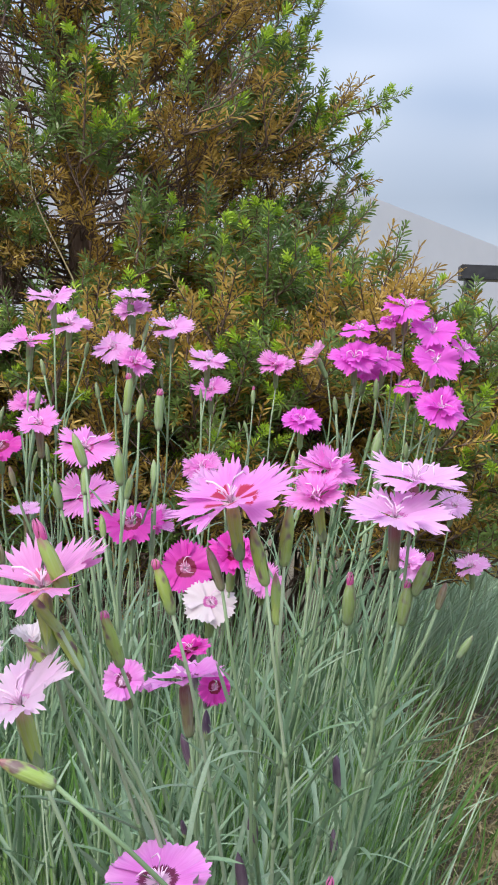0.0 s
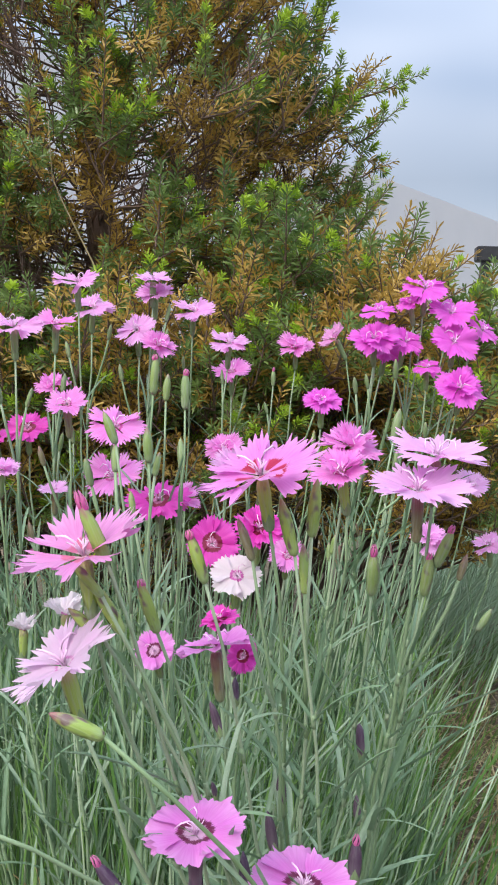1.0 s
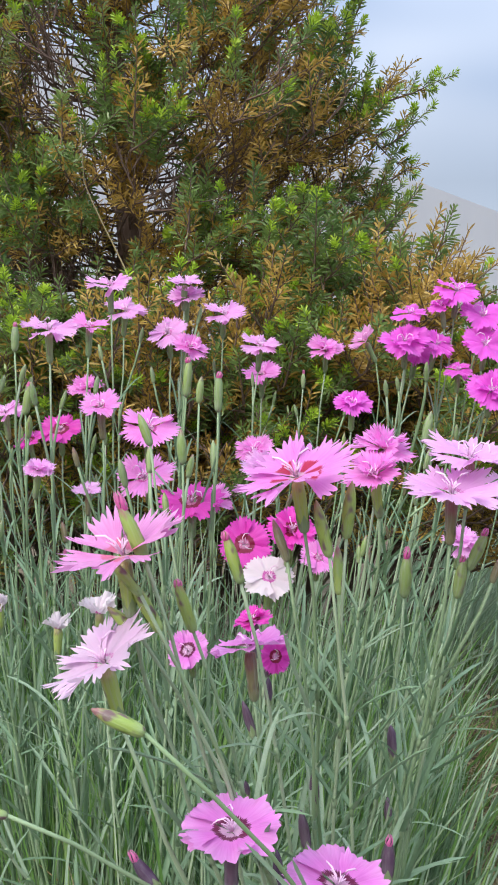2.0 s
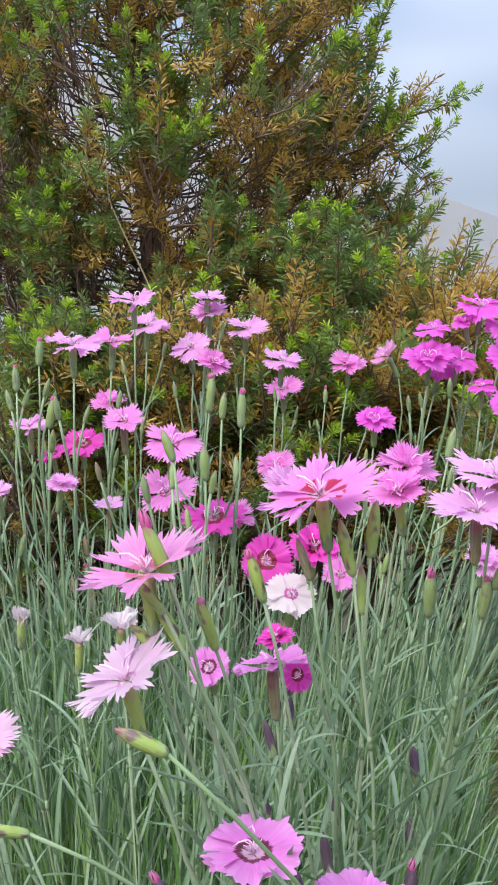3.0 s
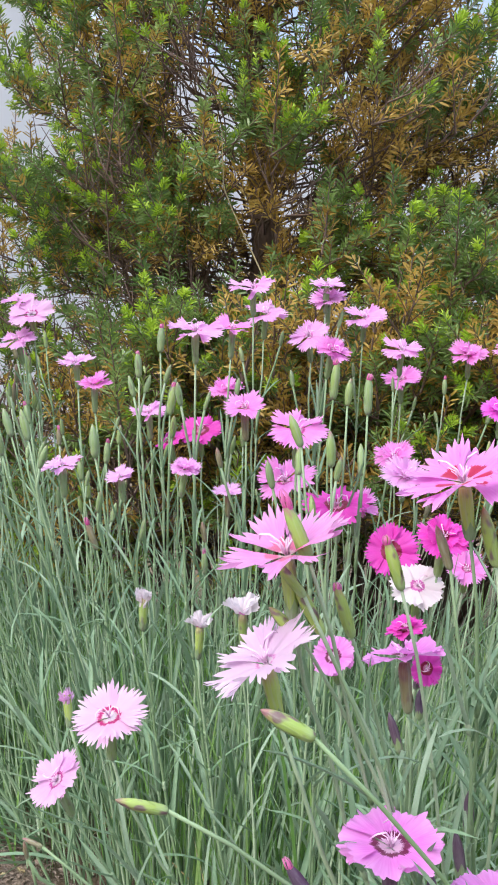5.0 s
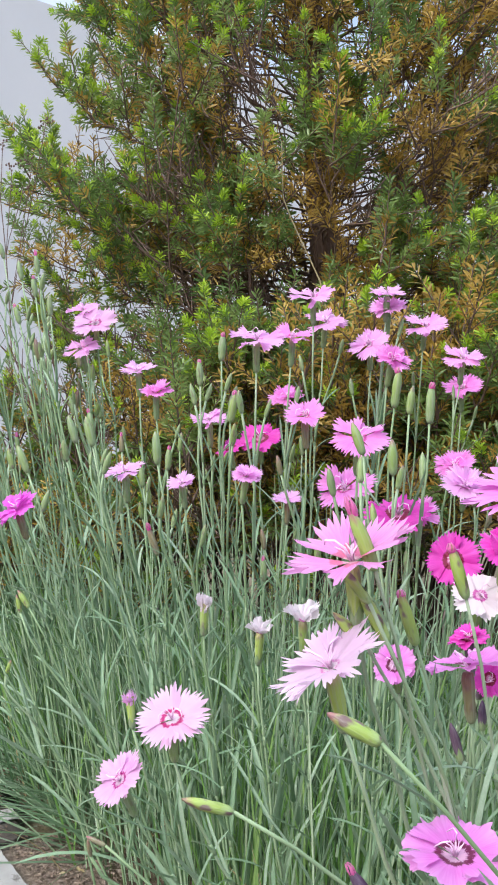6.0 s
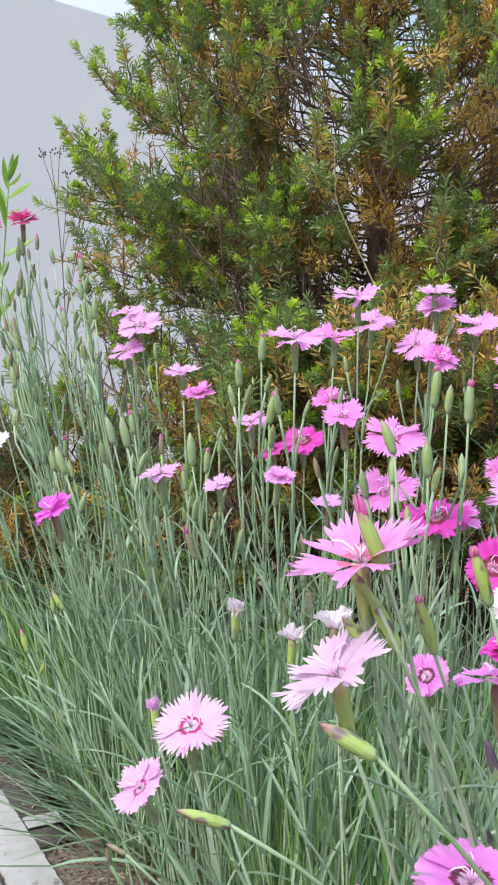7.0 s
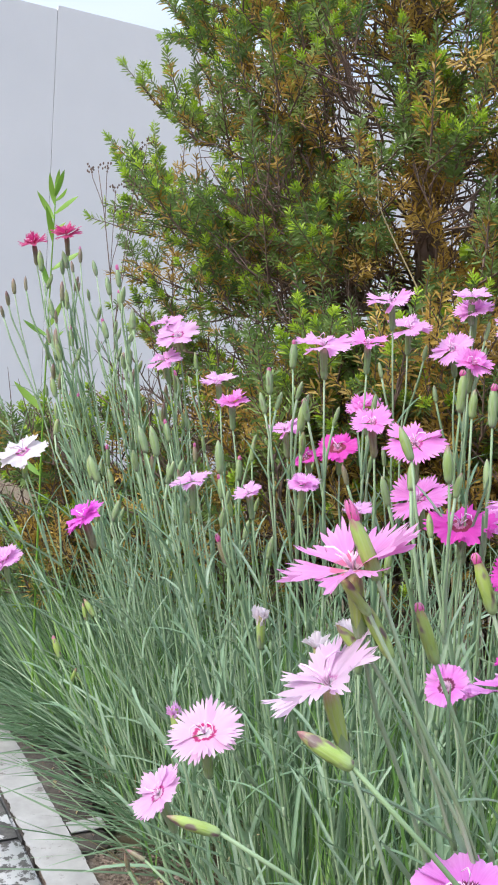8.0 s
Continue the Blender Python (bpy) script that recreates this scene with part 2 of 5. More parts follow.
SOIL, so, sbs = material("soil", 0.95)
sn = grain(so, 55, 8, 0.7, space="Object")
sc = ramp(so, sn, ((0.25, (0.08, 0.055, 0.035)), (0.5, (0.19, 0.135, 0.09)), (0.75, (0.36, 0.28, 0.20))))
far = grain(so, 1.3, 4)
so.links.new(mixed(so, ramp(so, far, ((0.45, (0, 0, 0)), (0.6, (0.6, 0.6, 0.6)))), sc, (0.10, 0.12, 0.05)), sbs.inputs["Base Color"])
bumped(so, sbs, sn, 1.0, 0.012)

STONE, kt, kb = material("kerb_stone", 0.9)
kn = grain(kt, 60, 8, 0.7)
kt.links.new(ramp(kt, kn, ((0.3, (0.055, 0.047, 0.040)), (0.55, (0.115, 0.098, 0.084)), (0.8, (0.24, 0.21, 0.18)))), kb.inputs["Base Color"])
bumped(kt, kb, kn, 1.0, 0.006)

GRAVEL, gvt, gvb = material("pinkish_grit", 0.95)
gn = grain(gvt, 160, 6, 0.7)
gvt.links.new(ramp(gvt, gn, ((0.3, (0.14, 0.10, 0.075)), (0.52, (0.32, 0.245, 0.19)), (0.75, (0.54, 0.45, 0.38)))), gvb.inputs["Base Color"])
bumped(gvt, gvb, gn, 1.0, 0.006)

PAINT, pt, pb = material("worn_white_paint", 0.7)
pn, pw = grain(pt, 90, 6, 0.65), grain(pt, 26, 5, 0.7)
old = ramp(pt, pn, ((0.3, (0.10, 0.095, 0.09)), (0.7, (0.22, 0.20, 0.18))))
new_paint = ramp(pt, grain(pt, 40, 5), ((0.3, (0.30, 0.295, 0.285)), (0.7, (0.42, 0.415, 0.405))))
pt.links.new(mixed(pt, ramp(pt, pw, ((0.62, (0, 0, 0)), (0.68, (1, 1, 1)))), new_paint, old), pb.inputs["Base Color"])
bumped(pt, pb, pw, 0.5, 0.002)

WORN, wot, wob = material("flaking_paint_on_stone", 0.85)
wn1, wn2 = grain(wot, 70, 7, 0.7), grain(wot, 32, 6, 0.65)
wdark = ramp(wot, wn1, ((0.3, (0.06, 0.058, 0.055)), (0.7, (0.17, 0.16, 0.15))))
wot.links.new(mixed(wot, ramp(wot, wn2, ((0.50, (0, 0, 0)), (0.53, (1, 1, 1)))), wdark, (0.52, 0.52, 0.51)), wob.inputs["Base Color"])
bumped(wot, wob, wn2, 0.7, 0.003)

WALL, at_, ab = material("white_wall_plaster", 0.75)
an = grain(at_, 0.9, 6, 0.6)
at_.links.new(ramp(at_, an, ((0.3, (0.64, 0.655, 0.68)), (0.7, (0.70, 0.71, 0.73)))), ab.inputs["Base Color"])
bumped(at_, ab, grain(at_, 90, 5), 0.2, 0.003)

METAL, mt, mb = material("black_railing_paint", 0.4)
mt.links.new(ramp(mt, grain(mt, 30, 5), ((0.3, (0.014, 0.014, 0.016)), (0.75, (0.045, 0.045, 0.05)))), mb.inputs["Base Color"])
REDWOOD, rt, rb = material("red_brown_wood", 0.7)
rt.links.new(ramp(rt, grain(rt, 20, 6, 0.6, (1, 1, 0.1)), ((0.3, (0.10, 0.03, 0.022)), (0.7, (0.22, 0.075, 0.05)))), rb.inputs["Base Color"])


# ---- helpers for meshes ----
rng = np.random.default_rng(7)
rnd = random.Random(11)


def mesh_of(name, verts, faces, mat, smooth=True, uvs=None):
    me = bpy.data.meshes.new(name)
    me.from_pydata([tuple(v) for v in verts], [], faces)
    me.materials.append(mat)
    if smooth:
        me.polygons.foreach_set("use_smooth", [True] * len(me.polygons))
    if uvs is not None:
        layer = me.uv_layers.new(name="UVMap")
        idx = np.empty(len(me.loops), dtype=np.int32)
        me.loops.foreach_get("vertex_index", idx)
        layer.data.foreach_set("uv", np.asarray(uvs, dtype=np.float32)[idx].ravel())
    me.update()
    return me


def tri_mesh(name, verts, tris, mat, smooth=False):
    """A mesh from arrays of points and triangles."""
    me = bpy.data.meshes.new(name)
    verts, tris = np.asarray(verts, dtype=np.float32), np.asarray(tris, dtype=np.int32)
    me.vertices.add(len(verts))
    me.vertices.foreach_set("co", verts.ravel())
    me.loops.add(tris.size)
    me.loops.foreach_set("vertex_index", tris.ravel())
    me.polygons.add(len(tris))
    me.polygons.foreach_set("loop_start", np.arange(0, tris.size, 3, dtype=np.int32))
    me.polygons.foreach_set("use_smooth", np.full(len(tris), smooth))
    me.materials.append(mat)
    me.update(calc_edges=True)
    return me


def hang(name, me, parent, m=None, label=""):
    ob = new(name, me)
    ob.parent = parent
    if m is not None:
        ob.matrix_local = m
    return tagged(ob, label)


def thing(name, x, y, z, label, category, group=""):
    ob = new(name)
    ob.empty_display_size = 0.01
    ob.matrix_world = Matrix.Translation((x, y, z))
    return tagged(ob, label, category, group)


def across(d):
    d = Vector(d).normalized()
    a = d.cross(Vector((0, 0, 1)) if abs(d.z) < 0.9 else Vector((1, 0, 0))).normalized()
    return a, d.cross(a).normalized()


def tube(points, radii, sides=6, caps=True):
    verts, faces = [], []
    n = len(points)
    for i, (p, r) in enumerate(zip(points, radii)):
        d = Vector(points[min(i + 1, n - 1)]) - Vector(points[max(i - 1, 0)])
        a, b = across(d)
        for k in range(sides):
            w = 2 * math.pi * k / sides
            verts.append(Vector(p) + a * (math.cos(w) * r) + b * (math.sin(w) * r))
    for i in range(n - 1):
        for k in range(sides):
            k2 = (k + 1) % sides
            faces.append((i * sides + k, i * sides + k2, (i + 1) * sides + k2, (i + 1) * sides + k))
    if caps:
        faces.append(tuple(range(sides))[::-1])
        faces.append(tuple((n - 1) * sides + k for k in range(sides)))
    return verts, faces


def bezier(a, b, c, d, n):
    a, b, c, d = (Vector(v) for v in (a, b, c, d))
    return [a * (1 - t) ** 3 + b * 3 * t * (1 - t) ** 2 + c * 3 * t * t * (1 - t) + d * t ** 3 for t in (i / (n - 1) for i in range(n))]


def facing(p, n, turn=0.0, scale=1.0, sx=1.0):
    """A pose at p whose z points along n."""
    q = Vector(n).normalized().to_track_quat("Z", "Y").to_matrix().to_4x4()
    return Matrix.Translation(p) @ q @ pose(0, 0, 0, 0, 0, turn) @ Matrix.Diagonal((scale * sx, scale * sx, scale, 1))


def box(bm, x0, x1, y0, y1, z0, z1, bevel=0.0):
    made = bmesh.ops.create_cube(bm, size=1, matrix=Matrix.LocRotScale(((x0 + x1) / 2, (y0 + y1) / 2, (z0 + z1) / 2), None, (x1 - x0, y1 - y0, z1 - z0)))
    if bevel:
        edges = list({e for v in made["verts"] for e in v.link_edges})
        bmesh.ops.bevel(bm, geom=edges, offset=bevel, segments=2, affect="EDGES")


def from_bm(name, bm, mat, smooth=False):
    me = bpy.data.meshes.new(name)
    bm.to_mesh(me)
    bm.free()
    me.materials.append(mat)
    if smooth:
        me.polygons.foreach_set("use_smooth", [True] * len(me.polygons))
    return me


def part(name, bm, mat, parent, label=""):
    return hang(name, from_bm(name, bm, mat), parent, None, label)

# ---- ground, kerb, wall, railing ----
def ground_height(x, y):
    return 0.012 * noise.noise(Vector((x * 4, y * 4, 0))) + 0.006 * noise.noise(Vector((x * 17, y * 17, 3)))


bm = bmesh.new()
xs = sorted([-1500, -200, -40, -12, -5, -3] + [-2 + 0.04 * i for i in range(101)] + [3, 5, 12, 40, 200, 1500])
ys = sorted([-1500, -200, -40, -12, -5, -3, -1.5, -0.6] + [0.04 * i for i in range(66)] + [3.5, 5, 8, 15, 40, 200, 1500])
rows = []
for y in ys:
    rows.append([bm.verts.new((x, y, ground_height(x, y) if abs(x) < 3 and abs(y) < 4 else 0.0)) for x in xs])
for j in range(len(ys) - 1):
    for i in range(len(xs) - 1):
        bm.faces.new((rows[j][i], rows[j][i + 1], rows[j + 1][i + 1], rows[j + 1][i]))
ground = tagged(new("ground", from_bm("ground", bm, SOIL, True)), "bare brown soil bed with grassy patches", "ground", kind="structure")

# kerb of stones along the bed; k runs along it, towards the camera
KERB_AT, KERB_TURN = (-0.488, 0.796), -38.6
kerb = tagged(new("kerb"), "low stone kerb with worn white paint beside the bed", "kerb", kind="structure")
kerb.matrix_world = Matrix.Translation((*KERB_AT, 0)) @ pose(0, 0, 0, 0, 0, KERB_TURN)


def stone_block(x0, x1, y0, y1, top, mat, seed):
    r = random.Random(seed)
    bm = bmesh.new()
    box(bm, x0, x1, y0, y1, -0.06, top, 0.004)
    bmesh.ops.subdivide_edges(bm, edges=bm.edges[:], cuts=3, use_grid_fill=True)
    for v in bm.verts:
        v.co += Vector((r.uniform(-1, 1), r.uniform(-1, 1), r.uniform(-1, 1))) * 0.0014
    return from_bm("stone", bm, mat, True)


for n, (x0, x1, y1, top) in enumerate(((-1.12, -0.61, 0.058, 0.020), (-0.608, -0.001, 0.056, 0.020), (0.001, 0.052, 0.040, 0.019), (0.054, 0.63, 0.075, 0.014))):
    hang("kerb_stone", stone_block(x0, x1, -0.048, y1, top, GRAVEL if n == 3 else STONE, n), kerb, None, "brown-grey stone")
for n, (x0, x1) in enumerate(((-1.15, -0.57), (-0.565, 0.0), (0.005, 0.62))):
    hang("edge_stone", stone_block(x0, x1, -0.20, -0.0488, 0.021, WORN, n + 9), kerb, None, "dark stone with flaking white paint")
for x0, x1, y0, y1 in ((-1.1, 0.62, -0.047, -0.001), (-0.012, 0.012, 0.001, 0.040)):
    bm = bmesh.new()
    count = 300 if x0 < -1 else 12
    for i in range(count):
        a, b = x0 + (x1 - x0) * i / count, x0 + (x1 - x0) * (i + 1) / count
        w = [0.0012 * noise.noise(Vector((v * 30, k, 1))) + 0.0016 * noise.noise(Vector((v * 95, k, 6))) + (0.002 * noise.noise(Vector((v * 45, 9, 1))) + 0.003 * noise.noise(Vector((v * 120, 9, 4))) if k == 0 and x0 < -1 else 0) for v in (a, b) for k in (0, 5)]
        vs = [bm.verts.new(p) for p in ((a, y0 + w[0], 0.0262), (b, y0 + w[2], 0.0262), (b, y1 + w[3], 0.0262), (a, y1 + w[1], 0.0262))]
        bm.faces.new(vs)
    bmesh.ops.remove_doubles(bm, verts=bm.verts[:], dist=1e-5)
    up = bmesh.ops.extrude_face_region(bm, geom=bm.faces[:])
    bmesh.ops.translate(bm, verts=[v for v in up["geom"] if isinstance(v, bmesh.types.BMVert)], vec=(0, 0, 0.0012))
    bmesh.ops.translate(bm, verts=bm.verts[:], vec=(0, 0, -0.0048))
    part("paint_stripe", bm, PAINT, kerb, "worn white painted stripe")
pave = bmesh.new()
box(pave, -3.0, 2.5, -2.6, -0.2015, -0.06, 0.019, 0.002)
hang("paving", from_bm("paving", pave, STONE), kerb, None, "dark grey-brown paving")

# the long white wall behind, running away to the far side
WALL_A, WALL_B, WALL_H = Vector((-1.30, 1.80, 0)) * 3.0, Vector((1.325, 4.819, 0)) * 3.0, 3.49
along = (WALL_B - WALL_A).normalized()
wall_turn = math.degrees(math.atan2(along.y, along.x))
wall = tagged(new("wall_north"), "long plain white rendered building wall", "wall", kind="structure")
wall.matrix_world = Matrix.Translation(WALL_A) @ pose(0, 0, 0, 0, 0, wall_turn)
for n, (x0, x1, back, top) in enumerate(((-9.0, -0.2025, 0.006, WALL_H - 0.03), (-0.2, 7.3, 0.0, WALL_H), (7.31, 14.9, 0.0, WALL_H), (14.91, 24.0, 0.0, WALL_H))):
    bm = bmesh.new()
    box(bm, x0, x1, back, 0.35, -0.1, top, 0.003)
    hang("wall_panel", from_bm("panel", bm, WALL), wall)
bm = bmesh.new()
box(bm, -9.0, 24.0, 0.016, 0.33, 0.0, WALL_H - 0.08)
part("wall_core", bm, STONE, wall, "grey joint filling")

# black railing beyond the shrub
railing = thing("railing", 0.70, 3.0, 0.0, "black painted metal railing beyond the shrub", "railing")


def bar(x0, x1, y0, y1, z0, z1, name):
    bm = bmesh.new()
    box(bm, x0, x1, y0, y1, z0, z1, 0.003)
    part(name, bm, METAL, railing)


bar(0.0, 2.4, -0.025, 0.025, 0.99, 1.04, "top_rail")
bar(0.0, 2.4, -0.015, 0.015, 0.12, 0.15, "bottom_rail")
for k in range(9):
    bar(0.02 + 0.2 * k, 0.05 + 0.2 * k, -0.015, 0.015, -0.01, 0.99, "post")
post = thing("wooden_post", 0.80, 2.6, 0.0, "red-brown weathered wooden post on the soil", "post")
bm = bmesh.new()
box(bm, -0.035, 0.035, -0.035, 0.035, -0.03, 0.44, 0.006)
part("shaft", bm, REDWOOD, post)
bm = bmesh.new()
box(bm, -0.042, 0.042, -0.042, 0.042, 0.43, 0.46, 0.008)
part("cap", bm, REDWOOD, post)


# ---- yew: limbs, sprays, shoots and needles ----
def unit(v):
    return v / np.maximum(np.linalg.norm(v, axis=-1, keepdims=True), 1e-9)


def needles_of(base, axis, length, tone, count, size, ahead, flat_share):
    """Needles set spirally along each shoot, leaning forward and closing up at its tip: points, triangles, tones."""
    n = len(base)
    f = (np.arange(count) + 0.3) / count
    origin = base[:, None] + axis[:, None] * (length[:, None] * f)[..., None]
    side = unit(np.cross(axis, np.array([0, 0, 1.0]) + 0.4 * rng.normal(size=(n, 3))))
    top = unit(np.cross(side, axis))
    angle = np.arange(count)[None, :] * 2.39996 + rng.uniform(0, 6.28, (n, 1)) + rng.normal(0, 0.25, (n, count))
    forward = ahead + rng.uniform(-0.2, 0.3, (n, count)) + 1.1 * f ** 3
    way = unit(side[:, None] * np.cos(angle)[..., None] + top[:, None] * (flat_share * np.sin(angle))[..., None] + axis[:, None] * forward[..., None])
    long = size * rng.uniform(0.75, 1.15, (n, count)) * (1 - 0.35 * f ** 3)
    flat = unit(np.cross(way, top[:, None] + 0.6 * rng.normal(size=(n, count, 3))))
    wide = 0.00128 * rng.uniform(0.8, 1.2, (n, count)) * (size / 0.017) ** 0.4
    droop = np.array([0, 0, 1.0]) * (long * 0.12)[..., None]
    low, high = origin + way * (long * 0.35)[..., None], origin + way * (long * 0.78)[..., None] - droop * 0.5
    tip = origin + way * long[..., None] - droop
    half = flat * wide[..., None]
    pts = np.stack([origin, low + half, low - half, high + half * 0.9, high - half * 0.9, tip], axis=2).reshape(-1, 3)
    k = np.arange(n * count)[:, None] * 6
    tris = np.concatenate([k + np.array(q) for q in ((0, 1, 2), (1, 3, 2), (2, 3, 4), (3, 5, 4))], axis=0)
    own = np.clip(tone[:, None] + rng.normal(0, 0.10, (n, count)), 0, 1)
    return pts, tris, np.repeat(own.ravel(), 6)


def yew(tree, limbs, spacing, start, rust, fresh, limb_width=0.007, bare=0, bias=0.0, gaps=0.0, open_at=None):
    """limbs: (from, bend, to). Makes the limbs, twigs and three kinds of needles under the tree.
    rust: share of dead shoots; fresh: share of new tips; gaps: how much of the crown is bare twigs;
    open_at: (x, half width, from, to) of the stretch where the trunk stands free."""
    shoots = {"green": [], "rusty": [], "fresh": []}
    twig_v, twig_f = [], []
    at = Vector(tree.matrix_world.translation)

    def twig(points, radii):
        tv, tf = tube([p - at for p in points], radii, 4, False)
        off = len(twig_v)
        twig_v.extend(tv)
        twig_f.extend(tuple(q + off for q in face) for face in tf)

    def shoot(kind, q, way, long, tone):
        shoots[kind].append((*(q - at), *way, long, tone))

    for order, (a, bend, c) in enumerate(limbs):
        path = bezier(a, Vector(a).lerp(Vector(bend), 0.66), Vector(c).lerp(Vector(bend), 0.5), c, 9)
        for i in range(2, 8):
            path[i] += Vector([0.028 * noise.noise(path[i] * 14 + Vector((order, 7 * k, 3))) for k in range(3)])
        total = sum((path[i + 1] - path[i]).length for i in range(8))
        radii = [limb_width * (1 - 0.82 * i / 8) * min(1.6, 0.6 + total) for i in range(9)]
        v, f = tube([p - at for p in path], radii, 6)
        hang("limb", mesh_of("limb", v, f, BARK), tree)
        count = max(3, int(total * (1 - start) / spacing))
        for s in range(count + 1):
            t = start + (1 - start) * s / count
            i = min(int(t * 8), 7)
            p = path[i].lerp(path[i + 1], t * 8 - i)
            d = (path[i + 1] - path[i]).normalized()
            w = Vector((rnd.gauss(0, 1), rnd.gauss(0, 1), rnd.gauss(0.15, 0.6)))
            w = (w - d * w.dot(d)).normalized()
            dirn = (d * rnd.uniform(0.4, 1.0) + w * (0.9 if s < count else 0.15) + Vector((0, 0, rnd.uniform(0.2, 0.9)))).normalized()
            if open_at and abs(p.x - open_at[0]) < open_at[1] and open_at[2] < p.z < open_at[3]:
                continue
            size = rnd.uniform(0.05, 0.10)
            end = p + dirn * size
            middle = p.lerp(end, 0.55) + Vector((0, 0, -0.004))
            twig([p, middle, end], [0.0019, 0.0013, 0.0008])
            hollow = noise.noise(Vector((p.x * 8.5, p.y * 3.5, p.z * 8.5)) + Vector((3, 8, 1)))
            empty = order < bare or hollow < gaps - 0.45 - 0.42 * t * t
            patch = 0.75 * noise.noise(p * 10) + 0.45 * noise.noise(p * 23)
            sunny = min(1.0, max(-1.0, (p.x + 0.34) / 0.26)) * bias
            dead = patch + 0.75 * (1 - t) + 0.30 * sunny + rnd.gauss(0, 0.14) - 0.22 * (t > 0.86) > 0.75 - rust
            young = t > 0.55 and noise.noise(p * 9 + Vector((5, 1, 2))) + rnd.gauss(0, 0.30) > 0.62 - fresh + 0.22 * sunny
            hue = min(1.0, max(0.0, 0.42 + 0.55 * noise.noise(p * 13 + Vector((2, 2, 9))) + rnd.gauss(0, 0.12)))
            a1, b1 = across(dirn)
            n_side = max(3, int(size / 0.0125))
            for k in range(n_side + 1):
                g = 0.12 + 0.88 * k / n_side
                q = p + dirn * size * g
                if k < n_side:
                    sd = (a1 * (1 if k % 2 else -1) + b1 * rnd.uniform(-0.9, 0.9) + dirn * 0.9 + Vector((0, 0, 0.7))).normalized()
                    ln = rnd.uniform(0.020, 0.040) * (1.15 - 0.4 * g)
                else:
                    sd, ln = dirn, rnd.uniform(0.028, 0.045)
                if empty:
                    if rnd.random() < 0.75:
                        twig([q, q + sd * ln * 1.3], [0.0010, 0.0005])
                    continue
                twig([q, q + sd * ln], [0.0009, 0.0006])
                tone = min(1.0, max(0.0, hue + rnd.gauss(0, 0.10)))
                if dead or g < 0.35 and rnd.random() < 0.4:
                    if rnd.random() < 0.82:
                        shoot("rusty", q, sd, ln, min(1.0, max(0.0, 0.45 + rnd.gauss(0, 0.22))))
                    continue
                if rnd.random() < 0.22:
                    shoot("rusty", q, sd, ln * 0.5, rnd.uniform(0.1, 0.7))
                    q, ln = q + sd * ln * 0.4, ln * 0.7
                shoot("green", q, sd, ln, tone)
                if young and (k >= n_side - 2 or rnd.random() < 0.35) or rnd.random() < 0.04:
                    lift = (sd + Vector((0, 0, 0.6))).normalized()
                    for away in range(2 if rnd.random() < 0.6 else 1):
                        turned = (lift + Vector((rnd.gauss(0, 0.35), rnd.gauss(0, 0.35), 0)) * away).normalized()
                        shoot("fresh", q + sd * ln * 0.85, turned, rnd.uniform(0.010, 0.020), min(1.0, max(0.0, 0.5 + rnd.gauss(0, 0.22))))
    tagged(hang("twig_mass", mesh_of("twig_mass", twig_v, twig_f, BARK), tree, None, "thin brown twigs"), kind="stuff")
    for key, mat, name, count, size, ahead, flat_share in (("green", NEEDLES, "green_needles", 21, 0.0185, 0.55, 0.8), ("rusty", RUSTY, "rusty_needles", 13, 0.0185, 0.62, 0.6),
                                                           ("fresh", FRESH, "fresh_needles", 16, 0.0130, 0.80, 0.95)):
        if shoots[key]:
            arr = np.array(shoots[key])
            v, f, tones = needles_of(arr[:, :3], unit(arr[:, 3:6]), arr[:, 6], arr[:, 7], count, size, ahead, flat_share)
            me = tri_mesh(name, v, f, mat)
            me.attributes.new("tone", "FLOAT", "POINT").data.foreach_set("value", tones.astype(np.float32))
            ob = hang(name, me, tree, None, {"green": "dark green needles", "rusty": "yellow-brown dead needles", "fresh": "bright yellow-green new shoots"}[key])
            tagged(ob, kind="stuff")


TRUNK = (-0.300, 1.50)
tree = thing("yew_tree", *TRUNK, 0.0, "dense yew tree with green and rusty brown needles", "tree")
path = [Vector((0, 0, -0.04)), Vector((0.012, 0.0, 0.25)), Vector((0.0, 0.01, 0.5)), Vector((0.015, 0.0, 0.75)), Vector((-0.03, 0.03, 1.0)), Vector((-0.05, 0.05, 1.25)), Vector((-0.05, 0.06, 1.48))]
v, f = tube(path, [0.045, 0.036, 0.033, 0.028, 0.020, 0.012, 0.004], 12)
hang("trunk", mesh_of("trunk", v, f, BARK), tree, None, "reddish-brown fissured trunk")


def crown_width(z):
    return float(np.interp(z, (0.56, 0.66, 0.78, 0.93, 1.10, 1.25, 1.45, 1.55), (0.36, 0.48, 0.53, 0.55, 0.48, 0.42, 0.25, 0.06)))


